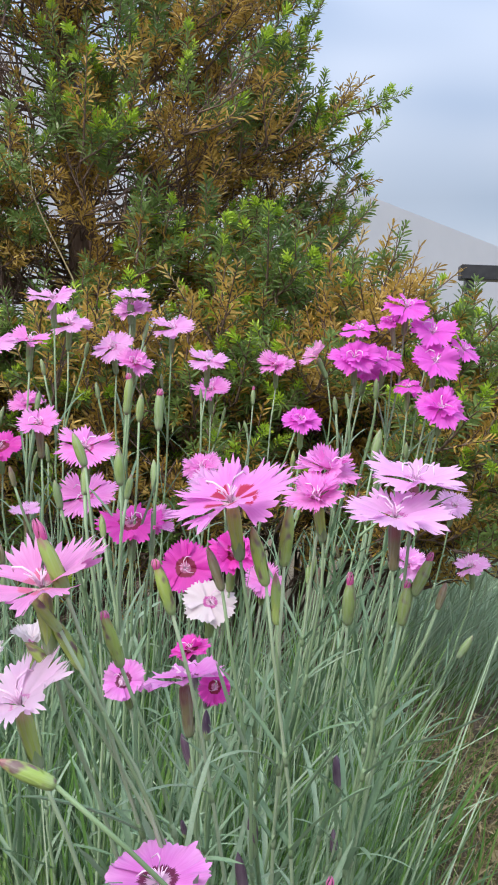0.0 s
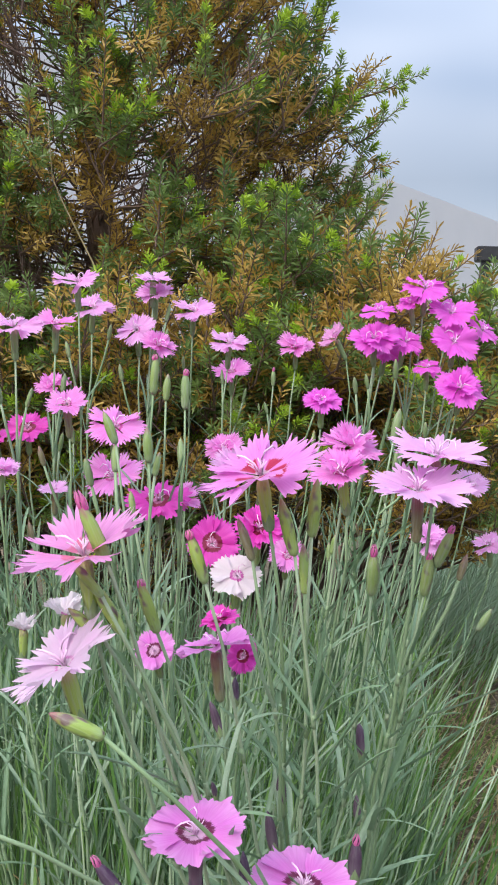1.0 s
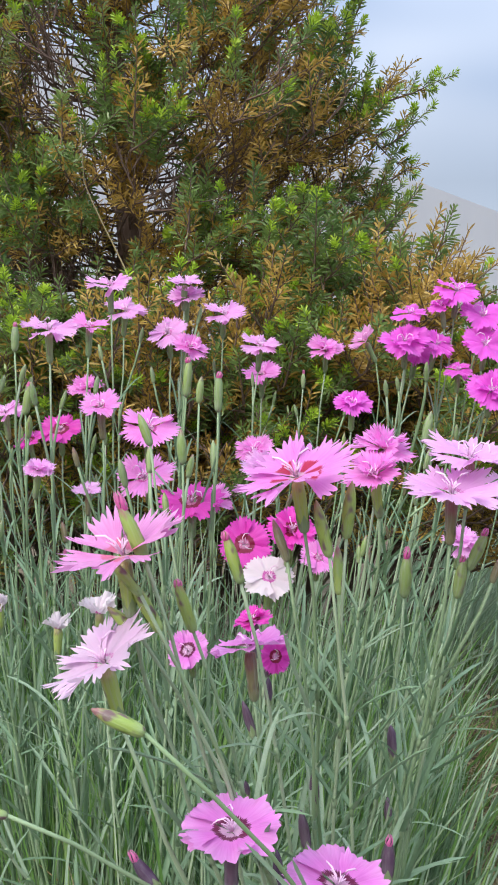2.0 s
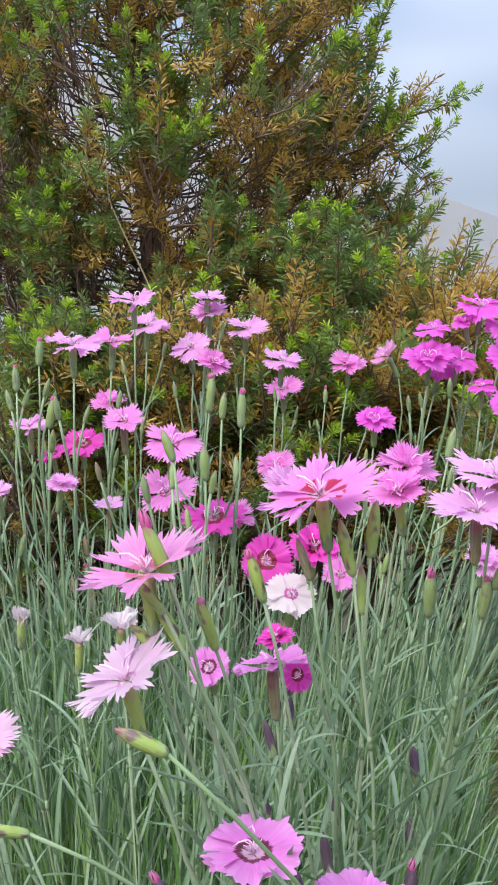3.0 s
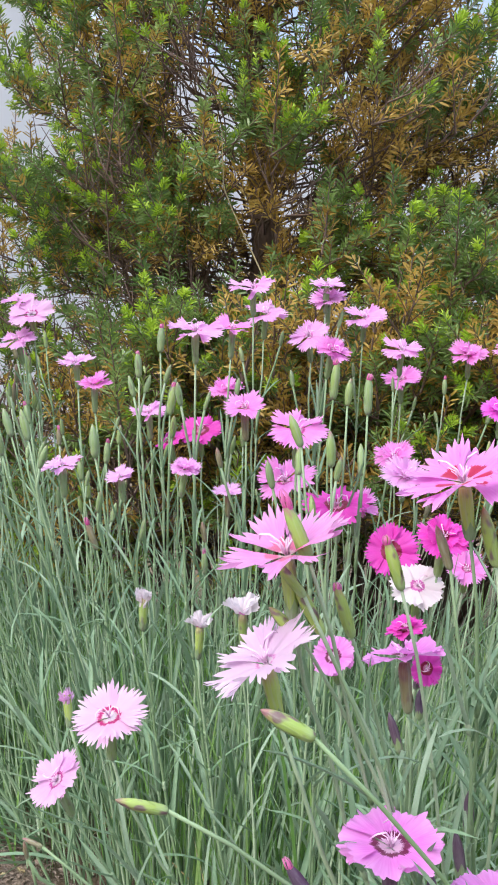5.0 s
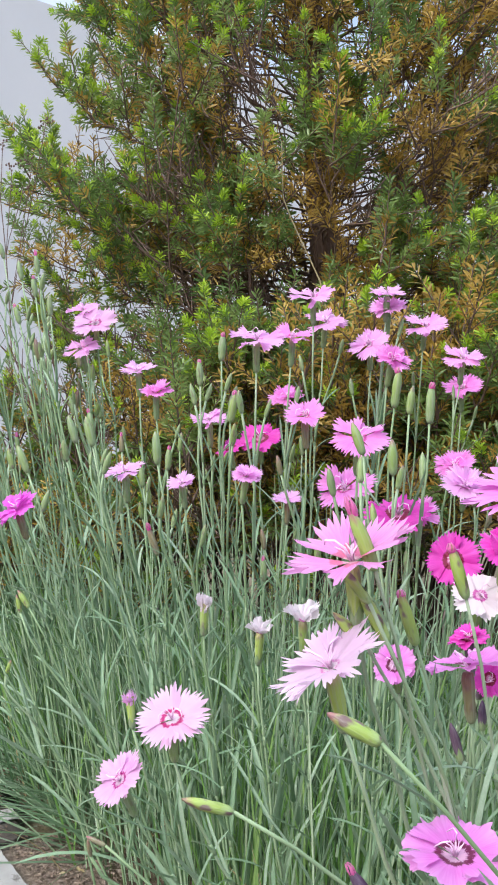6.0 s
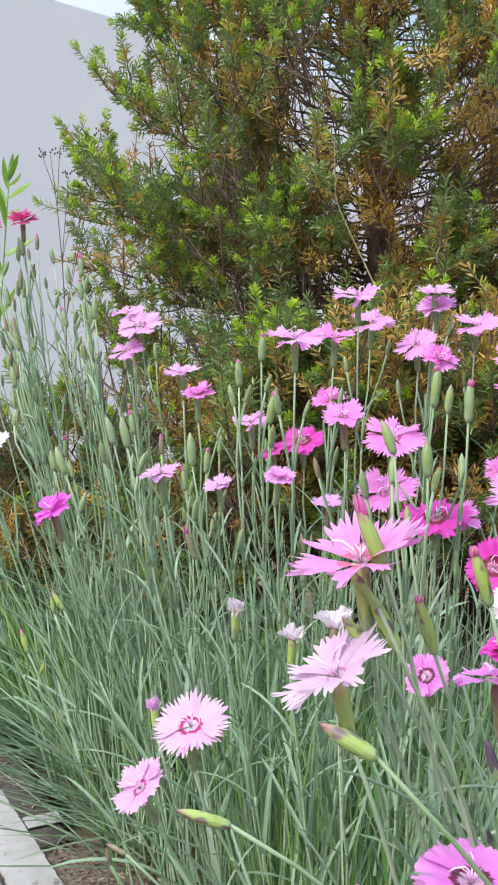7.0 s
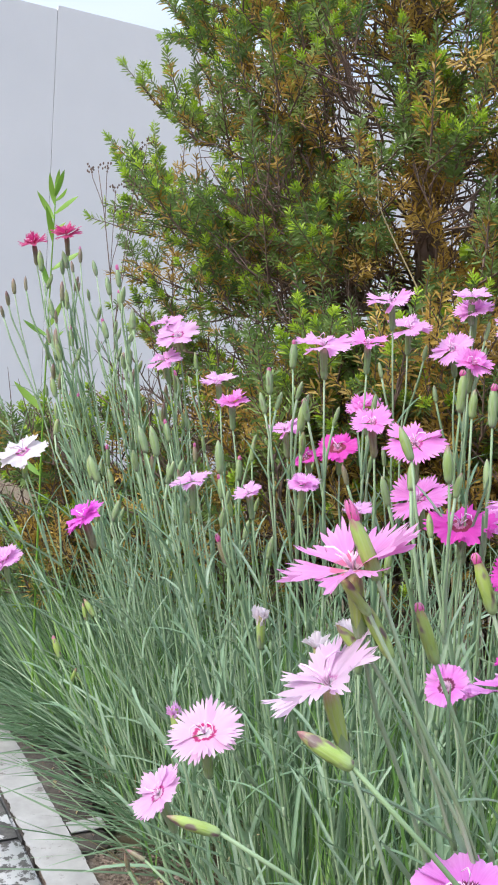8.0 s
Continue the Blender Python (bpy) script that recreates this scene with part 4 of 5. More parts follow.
def flower(style, x, y, z, size, n=(0, -0.3, 1), look_="grey", buds=1, dx=0.0, closed=0.0, leaves=5, petals=5, dy=0.0, double=False):
    """A flowering stem whose flower's heart is at x, y, z; size: its radius; n: where it faces."""
    rx, ry = root_of(x, y, dx)
    ry += dy
    n = Vector(n).normalized()
    if y > 0.5:
        n = (n + Vector((0, -0.30 if n.z > 0.9 else -0.2, 0))).normalized()
    top = thing("garden_pink", rx, ry, 0.0, WORDS[style] + (" garden pink, half open, on a grey-green stem" if closed else " garden pink in bloom on a grey-green stem"), "flower", "garden pinks")
    heart = Vector((x - rx, y - ry, z))
    long = 0.022 if size > 0.016 else 0.018
    up = (n * 0.55 + Vector((0, 0, 0.45)) - Vector((heart.x, heart.y, 0)) * 0.2).normalized()
    base = heart - up * long * 1.18
    pts = add_stem(top, base, up, 0.0012 if y < 0.46 else 0.00115, leaves)
    seat = facing(base, up, rnd.uniform(0, 360), long)
    calyx = hang("calyx", CALYX_MESH[look_], top, seat)
    hang("epicalyx", EPICALYX["grey" if look_ == "lime" else look_], calyx)
    place = seat.inverted()
    turn = rnd.uniform(0, 360)
    if closed:
        if closed >= 1.0:
            hang("rolled_petals", ROLLED[style], calyx, Matrix.Translation((0, 0, 0.72)) @ Matrix.Diagonal((1.3, 1.3, 0.40, 1)))
        for k in range(8):
            m = facing(heart - up * (0.009 if closed >= 1.0 else 0.004), up, turn + k * 137.5, size * rnd.uniform(0.62, 0.92)) @ pose(0, 0, 0, rnd.uniform(-18, 18), -rnd.uniform(52, 80) * (1.0 if closed >= 1.0 else 0.72), 0) @ Matrix.Diagonal((1, 0.55, 1, 1))
            hang("petal", PETAL_MESH[style][k % 5], calyx, place @ m)
        petals = 0
    loose = 0.6 if style in ("blush", "pale", "redeye") else 0.35 if style in ("star", "lilac", "white", "hot", "orchid") else 1.0
    for k in range(petals * (2 if double else 1)):
        inner = k >= petals
        m = facing(heart - n * 0.0005 * (k % 2), n, turn + (36 if inner else 0) + k * 360.0 / petals + rnd.uniform(-4, 4), size * (rnd.uniform(0.62, 0.85) if inner else 1)) @ pose(0, 0, 0, rnd.uniform(-9, 12) * loose + (rnd.uniform(-25, 25) if inner else 0), rnd.uniform(-15, 9) * loose - (rnd.uniform(18, 42) if inner else 0), 0) @ Matrix.Diagonal((rnd.uniform(0.90, 1.08), rnd.uniform(0.92, 1.08), 1, 1))
        hang("petal", PETAL_MESH[style][(k + int(turn)) % 5], calyx, place @ m)
    if not closed:
        tagged(hang("stamen_tuft", STAMENS, calyx, place @ facing(heart, n, turn, size)), kind="stuff")
    for b in range(buds):
        w = rnd.uniform(0, 2 * math.pi)
        s = rnd.uniform(0.014, 0.019)
        d = Vector((math.cos(w) * 0.35, math.sin(w) * 0.35, 1)) + up * 0.4
        p = heart + Vector((math.cos(w) * rnd.uniform(0.012, 0.03), math.sin(w) * 0.02, -rnd.uniform(0.012, 0.06)))
        add_bud(top, pts, rnd.uniform(0.62, 0.82), p, d, s, look_, rnd.random() < 0.5, 0)
    return top


def budded(x, y, z, n=(0, 0, 1), size=0.022, look_="grey", slim=False, tip=0.0, buds=1, dx=0.0, leaves=4, dy=0.0):
    """A stem with an unopened bud whose tip is at x, y, z."""
    rx, ry = root_of(x, y, dx)
    ry += dy
    words = {"green": "green", "grey": "grey-green", "purple": "dark purple", "brown": "reddish", "lime": "yellow-green"}[look_]
    top = thing("budded_pink", rx, ry, 0.0, "slender grey-green stem with %s bud%s" % (words, " showing pink at its tip" if tip else ""), "flower bud", "budded stems")
    n = Vector(n).normalized()
    base = Vector((x - rx, y - ry, z)) - n * size
    pts = add_stem(top, base, n, 0.0011 if y < 0.46 else 0.00105, leaves)
    close_bud(top, base, n, size, look_, slim, tip)
    for b in range(buds):
        w = rnd.uniform(0, 2 * math.pi)
        s = size * rnd.uniform(0.65, 0.9)
        p = base + Vector((math.cos(w) * rnd.uniform(0.008, 0.02), math.sin(w) * 0.015, rnd.uniform(-0.045, 0.012)))
        add_bud(top, pts, rnd.uniform(0.66, 0.85), p, Vector((math.cos(w) * 0.3, math.sin(w) * 0.3, 1)), s, look_, slim, 0)
    return top


# nearest flowers
flower("redeye", 0.019, 0.383, 0.451, 0.0290, (-0.32, -0.38, 0.88), "lime", 0, 0.03)
flower("pale", 0.107, 0.450, 0.458, 0.0270, (0.05, -0.22, 1), "brown", 1)
flower("pale", 0.095, 0.430, 0.442, 0.0275, (-0.05, -0.30, 1), "brown", 0)
flower("rose", 0.061, 0.477, 0.446, 0.0200, (-0.3, -0.5, 0.8), "lime", 0, double=True)
flower("rose", 0.068, 0.500, 0.459, 0.0220, (0.2, -0.35, 0.9), "grey", 0, double=True)
flower("hot", -0.014, 0.560, 0.390, 0.0185, (-0.1, -0.8, 0.45), "green", 0)
flower("hot", 0.017, 0.527, 0.406, 0.0175, (0.15, -0.35, 0.85), "green", 0, double=True)
flower("white", 0.004, 0.534, 0.375, 0.0172, (0.05, -0.50, 0.70), "green", 0)
flower("rose", 0.036, 0.600, 0.376, 0.0150, (0.1, -0.7, 0.6), "green", 0)
flower("hot", -0.051, 0.572, 0.415, 0.0230, (-0.05, -0.15, 1), "grey", 0)
flower("rose", -0.039, 0.585, 0.414, 0.0160, (0.1, -0.3, 1), "grey", 0)
flower("salmon", -0.047, 0.335, 0.422, 0.0275, (-0.25, -0.27, 0.87), "lime", 0, 0.05)
flower("blush", -0.051, 0.326, 0.382, 0.0262, (-0.45, -0.30, 0.84), "lime", 0, 0.05)
flower("white", -0.139, 0.571, 0.327, 0.0165, (0.05, 0.0, 1), "lime", 0, closed=0.6)
flower("white", -0.104, 0.540, 0.347, 0.0205, (-0.1, 0.0, 0.9), "green", 0, closed=0.5)
flower("white", -0.177, 0.563, 0.345, 0.0180, (0.05, 0, 1), "lime", 0, closed=1.0)
flower("star", -0.150, 0.431, 0.311, 0.0210, (-0.08, -0.45, 0.85), "green", 0)
flower("lilac", -0.185, 0.449, 0.264, 0.0185, (-0.40, -0.60, 0.6), "grey", 0)
flower("pale", -0.195, 0.480, 0.303, 0.0140, (-0.3, 0, 0.9), "lime", 0, closed=1.0)
flower("orchid", -0.001, 0.337, 0.314, 0.0208, (-0.08, -0.09, 1), "purple", 0)
flower("orchid", 0.042, 0.345, 0.290, 0.0212, (0.05, -0.08, 1), "purple", 0)
flower("orchid", -0.001, 0.423, 0.362, 0.0200, (-0.25, 0.08, 0.9), "brown", 0)
flower("hot", -0.001, 0.455, 0.368, 0.0120, (-0.2, -0.2, 0.9), "purple", 0, double=True)
flower("orchid", -0.041, 0.500, 0.336, 0.0135, (-0.2, -0.7, 0.55), "green", 0)
flower("hot", 0.011, 0.475, 0.343, 0.0100, (0.3, -0.8, 0.2), "purple", 0)
# the middle row
flower("rose", -0.076, 0.544, 0.464, 0.0205, (0.05, -0.45, 0.85), "grey", 1)
flower("rose", -0.105, 0.693, 0.418, 0.0270, (-0.25, -0.45, 0.8), "grey", 0)
flower("rose", -0.023, 0.816, 0.437, 0.0220, (-0.1, -0.4, 0.9), "grey", 0, double=True)
flower("pale", -0.012, 0.790, 0.421, 0.0240, (0.1, -0.4, 0.9), "grey", 0, double=True)
flower("light", -0.155, 0.571, 0.432, 0.0120, (0.3, -0.2, 0.9), "grey", 0, double=True)
flower("pale", -0.230, 0.651, 0.415, 0.0135, (-0.2, -0.2, 0.9), "grey", 1)
flower("pale", -0.152, 0.693, 0.405, 0.0130, (0, -0.1, 1), "brown", 1)
flower("hot", -0.199, 0.774, 0.451, 0.0215, (0, -0.4, 0.9), "grey", 0)
flower("hot", -0.225, 0.765, 0.441, 0.0150, (-0.3, -0.3, 0.9), "grey", 0)
flower("magenta", 0.064, 0.748, 0.485, 0.0180, (0, -0.45, 0.85), "grey", 0, double=True)
flower("light", -0.246, 0.761, 0.465, 0.0190, (-0.1, -0.2, 1), "grey", 1)
flower("rose", -0.133, 0.650, 0.475, 0.0185, (-0.1, -0.2, 1), "brown", 1)
flower("rose", -0.178, 0.780, 0.490, 0.0180, (-0.1, -0.2, 1), "grey", 1, double=True)
flower("pale", -0.274, 0.638, 0.422, 0.0180, (-0.1, -0.1, 1), "grey", 1)
flower("magenta", -0.341, 0.590, 0.391, 0.0190, (-0.40, -0.40, 0.8), "brown", 0, double=True)
flower("pale", 0.232, 0.900, 0.404, 0.0200, (0.2, -0.5, 0.8), "grey", 0)
flower("light", 0.258, 0.920, 0.338, 0.0220, (-0.2, -0.15, 1), "grey", 0)
flower("light", 0.133, 0.600, 0.392, 0.0150, (0.1, -0.4, 0.8), "grey", 0, double=True)
# the tall ones at the back
flower("light", -0.160, 0.787, 0.585, 0.0250, (-0.05, -0.16, 1), "grey", 1)
flower("light", -0.159, 0.853, 0.569, 0.0240, (0.18, -0.18, 1), "grey", 1)
flower("pale", -0.096, 0.823, 0.594, 0.0180, (0.05, -0.1, 1), "grey", 1)
flower("light", -0.095, 0.832, 0.582, 0.0200, (0.05, -0.2, 1), "grey", 1, double=True)
flower("light", -0.064, 0.895, 0.573, 0.0240, (0.10, -0.35, 0.9), "grey", 1)
flower("light", -0.109, 0.811, 0.545, 0.0225, (-0.15, -0.50, 0.8), "grey", 1)
flower("rose", -0.080, 0.754, 0.529, 0.0185, (0.3, -0.4, 0.8), "grey", 0, double=True)
flower("light", -0.023, 0.846, 0.538, 0.0220, (0.12, -0.30, 1), "grey", 1)
flower("rose", -0.023, 0.905, 0.512, 0.0215, (0, -0.45, 0.85), "grey", 1)
flower("rose", 0.044, 0.930, 0.542, 0.0215, (0, -0.40, 0.9), "grey", 1, double=True)
flower("salmon", 0.088, 0.950, 0.554, 0.0200, (-0.75, -0.1, 0.6), "grey", 0)
flower("light", -0.179, 0.665, 0.533, 0.0240, (0, -0.12, 1), "grey", 2)
flower("rose", -0.168, 0.746, 0.543, 0.0200, (0.1, -0.12, 1), "grey", 1)
flower("pale", -0.339, 0.807, 0.509, 0.0205, (-0.1, -0.12, 1), "grey", 1)
flower("rose", -0.297, 0.754, 0.488, 0.0180, (0, -0.08, 1), "grey", 1, double=True)
flower("lilac", -0.397, 0.824, 0.557, 0.0240, (0, -0.50, 0.8), "green", 1)
flower("light", -0.420, 0.840, 0.572, 0.0210, (-0.1, -0.2, 1), "grey", 0)
flower("light", -0.406, 0.813, 0.530, 0.0210, (-0.2, -0.5, 0.8), "grey", 1)
flower("crimson", -0.635, 0.880, 0.674, 0.0205, (-0.1, -0.20, 1), "brown", 1, 0.03, double=True)
flower("crimson", -0.602, 0.900, 0.688, 0.0215, (0.1, -0.25, 1), "brown", 2, 0.03, double=True)
flower("white", -0.476, 0.680, 0.432, 0.0270, (0.1, -0.30, 0.9), "lime", 0)
flower("light", -0.425, 0.600, 0.347, 0.0160, (-0.1, -0.3, 0.9), "grey", 0, double=True)
# the magenta cluster
flower("magenta", 0.157, 0.800, 0.591, 0.0235, (0, -0.45, 0.85), "grey", 0)
flower("magenta", 0.181, 0.780, 0.542, 0.0255, (0, -0.65, 0.65), "grey", 0)
flower("magenta", 0.184, 0.760, 0.500, 0.0245, (0, -0.60, 0.70), "grey", 0, double=True)
flower("magenta", 0.210, 0.800, 0.555, 0.0200, (0.6, -0.45, 0.7), "grey", 0)
flower("magenta", 0.181, 0.800, 0.569, 0.0250, (0.1, -0.50, 0.8), "grey", 0)
flower("magenta", 0.144, 0.800, 0.577, 0.0140, (-0.4, -0.3, 0.9), "grey", 0, double=True)
flower("magenta", 0.158, 0.780, 0.518, 0.0140, (-0.1, -0.3, 0.9), "grey", 1)
flower("magenta", 0.114, 0.790, 0.568, 0.0180, (-0.1, -0.25, 1), "grey", 1)
flower("magenta", 0.110, 0.780, 0.542, 0.0240, (-0.1, -0.40, 0.9), "grey", 1, double=True)
flower("magenta", 0.140, 0.790, 0.541, 0.0190, (0.3, -0.50, 0.7), "grey", 1)
flower("magenta", 0.124, 0.800, 0.533, 0.0170, (0.2, -0.60, 0.6), "grey", 0)

# ---- buds ----
budded(-0.049, 0.335, 0.443, (-0.42, 0, 0.9), 0.026, "lime", tip=0.9, slim=True, buds=0, dx=0.07)
budded(-0.051, 0.330, 0.421, (-0.65, 0, 0.7), 0.018, "lime", slim=True, buds=0, dx=0.07)
budded(-0.044, 0.335, 0.412, (-0.55, 0, 0.85), 0.023, "lime", slim=True, buds=0, dx=0.07)
budded(-0.054, 0.340, 0.400, (-0.75, 0, 0.6), 0.018, "lime", buds=0, dx=0.07)
budded(-0.031, 0.370, 0.406, (-0.35, 0, 0.95), 0.024, "lime", tip=0.15, slim=True, buds=0, dx=0.05)
budded(-0.044, 0.276, 0.383, (-0.92, 0, 0.36), 0.019, "lime", buds=0, dx=0.12)
budded(-0.012, 0.380, 0.426, (-0.35, 0, 0.95), 0.024, "lime", tip=0.2, slim=True, buds=0, dx=0.03)
budded(0.009, 0.390, 0.431, (-0.35, 0, 0.9), 0.020, "brown", slim=True, buds=0, dx=0.03)
budded(0.027, 0.385, 0.441, (-0.30, 0, 0.95), 0.026, "lime", slim=True, buds=0)
budded(0.043, 0.390, 0.450, (0.03, 0, 1), 0.026, "lime", slim=True, buds=1)
budded(-0.099, 0.300, 0.334, (-0.93, -0.26, 0.16), 0.0195, "lime", slim=True, buds=0, dx=0.16, dy=0.05, leaves=0)
budded(0.078, 0.455, 0.408, (0.02, 0, 1), 0.024, "green", tip=0.7, buds=0)
budded(0.118, 0.455, 0.421, (0.35, 0, 0.95), 0.022, "green", tip=0.5, buds=0)
budded(0.107, 0.455, 0.407, (0.10, 0, 1), 0.022, "green", tip=0.3, buds=0)
budded(-0.060, 0.600, 0.513, (0.02, 0, 1), 0.028, "green", slim=True, tip=0.1, buds=0)
budded(-0.034, 0.560, 0.502, (0, 0, 1), 0.026, "grey", slim=True, tip=0.15, buds=1)
budded(-0.047, 0.570, 0.499, (0.05, 0, 1), 0.018, "green", buds=0)
budded(0.124, 0.700, 0.481, (0.15, 0, 1), 0.026, "grey", buds=1)
budded(-0.075, 0.500, 0.474, (-0.40, 0, 0.9), 0.020, "green", buds=1)
budded(-0.054, 0.530, 0.465, (-0.1, 0, 1), 0.022, "green", buds=2)
budded(0.084, 0.540, 0.284, (-0.15, 0, 1), 0.026, "purple", buds=1)
budded(-0.007, 0.500, 0.308, (-0.30, 0, 0.95), 0.024, "purple", slim=True, buds=0)
budded(0.033, 0.425, 0.302, (-0.05, 0, 1), 0.024, "purple", slim=True, buds=0)
budded(0.027, 0.410, 0.289, (-0.20, 0, 1), 0.024, "purple", slim=True, buds=0)
budded(0.070, 0.410, 0.278, (0.02, 0, 1), 0.024, "purple", tip=0.4, buds=0)
budded(0.017, 0.390, 0.279, (-0.10, 0, 1), 0.024, "purple", slim=True, buds=0)
budded(-0.041, 0.340, 0.300, (-0.60, 0, 0.75), 0.020, "purple", tip=0.6, buds=0)
budded(0.008, 0.460, 0.336, (-0.05, 0, 1), 0.016, "purple", buds=1)
budded(-0.431, 0.755, 0.617, (-0.2, 0, 1), 0.020, "grey", tip=0.9, buds=2)
budded(-0.221, 0.709, 0.542, (0, 0, 1), 0.024, "grey", tip=0.2, buds=2)
budded(-0.234, 0.688, 0.517, (-0.1, 0, 1), 0.022, "grey", tip=0.2, buds=2)
budded(-0.201, 0.688, 0.492, (0.1, 0, 1), 0.026, "green", tip=0.3, buds=1)
budded(-0.240, 0.613, 0.457, (-0.12, 0, 1), 0.025, "grey", buds=1)
budded(-0.295, 0.606, 0.465, (-0.3, 0, 1), 0.024, "grey", buds=1)
budded(-0.333, 0.651, 0.464, (-0.35, 0, 1), 0.024, "grey", buds=1)
budded(-0.366, 0.628, 0.437, (-0.45, 0, 0.9), 0.024, "grey", buds=1)
budded(-0.310, 0.708, 0.449, (-0.1, 0, 1), 0.016, "brown", tip=0.6, buds=1)
budded(-0.355, 0.732, 0.468, (-0.3, 0, 1), 0.020, "grey", tip=0.5, buds=2)
budded(-0.452, 0.787, 0.415, (-0.4, 0, 1), 0.020, "grey", buds=1)
budded(-0.266, 0.673, 0.375, (-0.40, 0, 0.9), 0.026, "brown", True, 0.6, 0)
budded(-0.331, 0.580, 0.331, (-0.6, 0, 0.75), 0.016, "lime", buds=1)
budded(-0.344, 0.561, 0.304, (-0.4, 0, 0.9), 0.017, "lime", tip=0.2, buds=1)
budded(-0.434, 0.792, 0.582, (-0.1, 0, 1), 0.022, "grey", buds=2)
budded(-0.467, 0.815, 0.604, (-0.2, 0, 1), 0.022, "grey", tip=0.3, buds=2)
budded(-0.497, 0.835, 0.624, (-0.25, 0, 1), 0.022, "grey", buds=2)
budded(-0.578, 0.895, 0.670, (-0.1, 0, 1), 0.018, "brown", tip=0.6, buds=1, dx=0.02)
budded(-0.558, 0.895, 0.655, (-0.3, 0, 1), 0.020, "grey", buds=2, dx=0.02)
budded(-0.657, 0.870, 0.631, (-0.2, 0, 1), 0.020, "brown", buds=2, dx=0.03)
budded(0.021, 0.912, 0.517, (0, 0, 1), 0.018, "grey", tip=0.6, buds=1)
budded(0.005, 0.659, 0.341, (0.2, 0, 1), 0.014, "lime", buds=1)
budded(0.175, 0.584, 0.349, (0.5, 0, 0.8), 0.018, "grey", buds=0, dx=-0.06)
budded(-0.205, 0.450, 0.228, (-0.95, 0, 0.25), 0.013, "brown", True, 0.0, 1, dx=0.10, leaves=2)
# the budded group at the far end of the bed
for k in range(14):
    x, y = rnd.uniform(-0.61, -0.42), rnd.uniform(0.78, 0.93)
    z = 0.50 + (-0.42 - x) * 0.75 + rnd.uniform(-0.05, 0.05)
    budded(x, y, z, (-0.25 + rnd.uniform(-0.15, 0.15), 0, 1), rnd.uniform(0.020, 0.027), rnd.choice(("grey", "grey", "green", "brown")), rnd.random() < 0.5, rnd.choice((0, 0, 0.4, 0.8)), rnd.choice((1, 2)))
# many more slender budded stems between them
for k in range(34):
    x = rnd.uniform(-0.66, 0.16)
    y = rnd.uniform(0.66, 0.94)
    z = rnd.uniform(0.34, 0.46) + max(0.0, -0.30 - x) * 0.32
    budded(x, y, z, (0.5 * (x + 0.1) + rnd.uniform(-0.15, 0.15), 0, 1), rnd.uniform(0.016, 0.024), rnd.choice(("grey", "grey", "green", "grey", "brown")), rnd.random() < 0.4, rnd.choice((0, 0, 0, 0.3, 0.6)), rnd.choice((0, 1, 1, 2)))


# ---- the mass of narrow leaves ----
def blades(name, count, spot, mat, long, wide, lean, label, category, curl=0.25, hang_out=(0.0, 0.0)):
    """Narrow bent leaves in one mesh; spot(n) gives n feet, lean the spread from upright."""
    foot = spot(count)
    w = rng.uniform(0, 2 * np.pi, count)
    out = np.stack([np.cos(w), np.sin(w), np.zeros(count)], 1)
    tilt = np.abs(rng.normal(0, lean, count))
    fan = np.zeros((count, 3))
    fan[:, 0] = (foot[:, 0] + 0.12) * 0.9 + hang_out[0]
    fan[:, 1] = hang_out[1]
    sway = np.array([(noise.noise(Vector((p[0] * 14, p[1] * 14, 2))), noise.noise(Vector((p[0] * 14, p[1] * 14, 8)))) for p in foot])
    fan[:, :2] += 0.30 * sway
    way = unit(out * tilt[:, None] + fan + np.array([0, 0, 1.0]))
    ln = rng.uniform(*long, count)
    wd = rng.uniform(*wide, count)
    side = unit(np.cross(way, rng.normal(size=(count, 3))))
    bend = unit(out + 0.4 * rng.normal(size=(count, 3))) * (ln * curl * rng.uniform(0.1, 1.3, count))[:, None]
    bend[:, 2] = -np.abs(bend[:, 2]) * 0.8
    verts, steps = [], 6
    for i in range(steps):
        g = i / (steps - 1)
        p = foot + way * (ln * g)[:, None] + bend * g * g
        half = side * (wd * (0.5 if i < steps - 1 else 0.04) * (1 - 0.35 * g))[:, None]
        verts += [p - half, p + half]
    pts = np.stack(verts, 1).reshape(-1, 3)
    k = np.arange(count)[:, None] * (2 * steps)
    tris = np.concatenate([k + np.array(q) + 2 * i for i in range(steps - 1) for q in ((0, 1, 3), (0, 3, 2))], 0)
    ob = new(name, tri_mesh(name, pts, tris, mat, True))
    return tagged(ob, label, category, kind="stuff")


def clump(n):
    """Feet over the bed, thicker in the tufts."""
    c = rng.uniform((-1.15, 0.53), (0.15, 1.17), (620, 2))
    off = (c[:, 0] - KERB_AT[0]) * 0.62 + (c[:, 1] - KERB_AT[1]) * 0.785
    c = c[off > 0.085][:200]
    pick = c[rng.integers(0, len(c), n)] + rng.normal(0, 0.019, (n, 2))
    return np.c_[pick, np.abs(rng.normal(0, 0.04, n))]


def over_kerb(n):
    """Feet along the kerb, most of them at its far end."""
    k = np.where(rng.random(n) < 0.88, rng.uniform(-0.72, -0.20, n), rng.uniform(-0.20, 0.14, n))
    off = 0.075 + np.abs(rng.normal(0, 0.03, n))
    a = radians(KERB_TURN)
    return np.c_[KERB_AT[0] + k * math.cos(a) - off * math.sin(a), KERB_AT[1] + k * math.sin(a) + off * math.cos(a), rng.uniform(0, 0.03, n)]


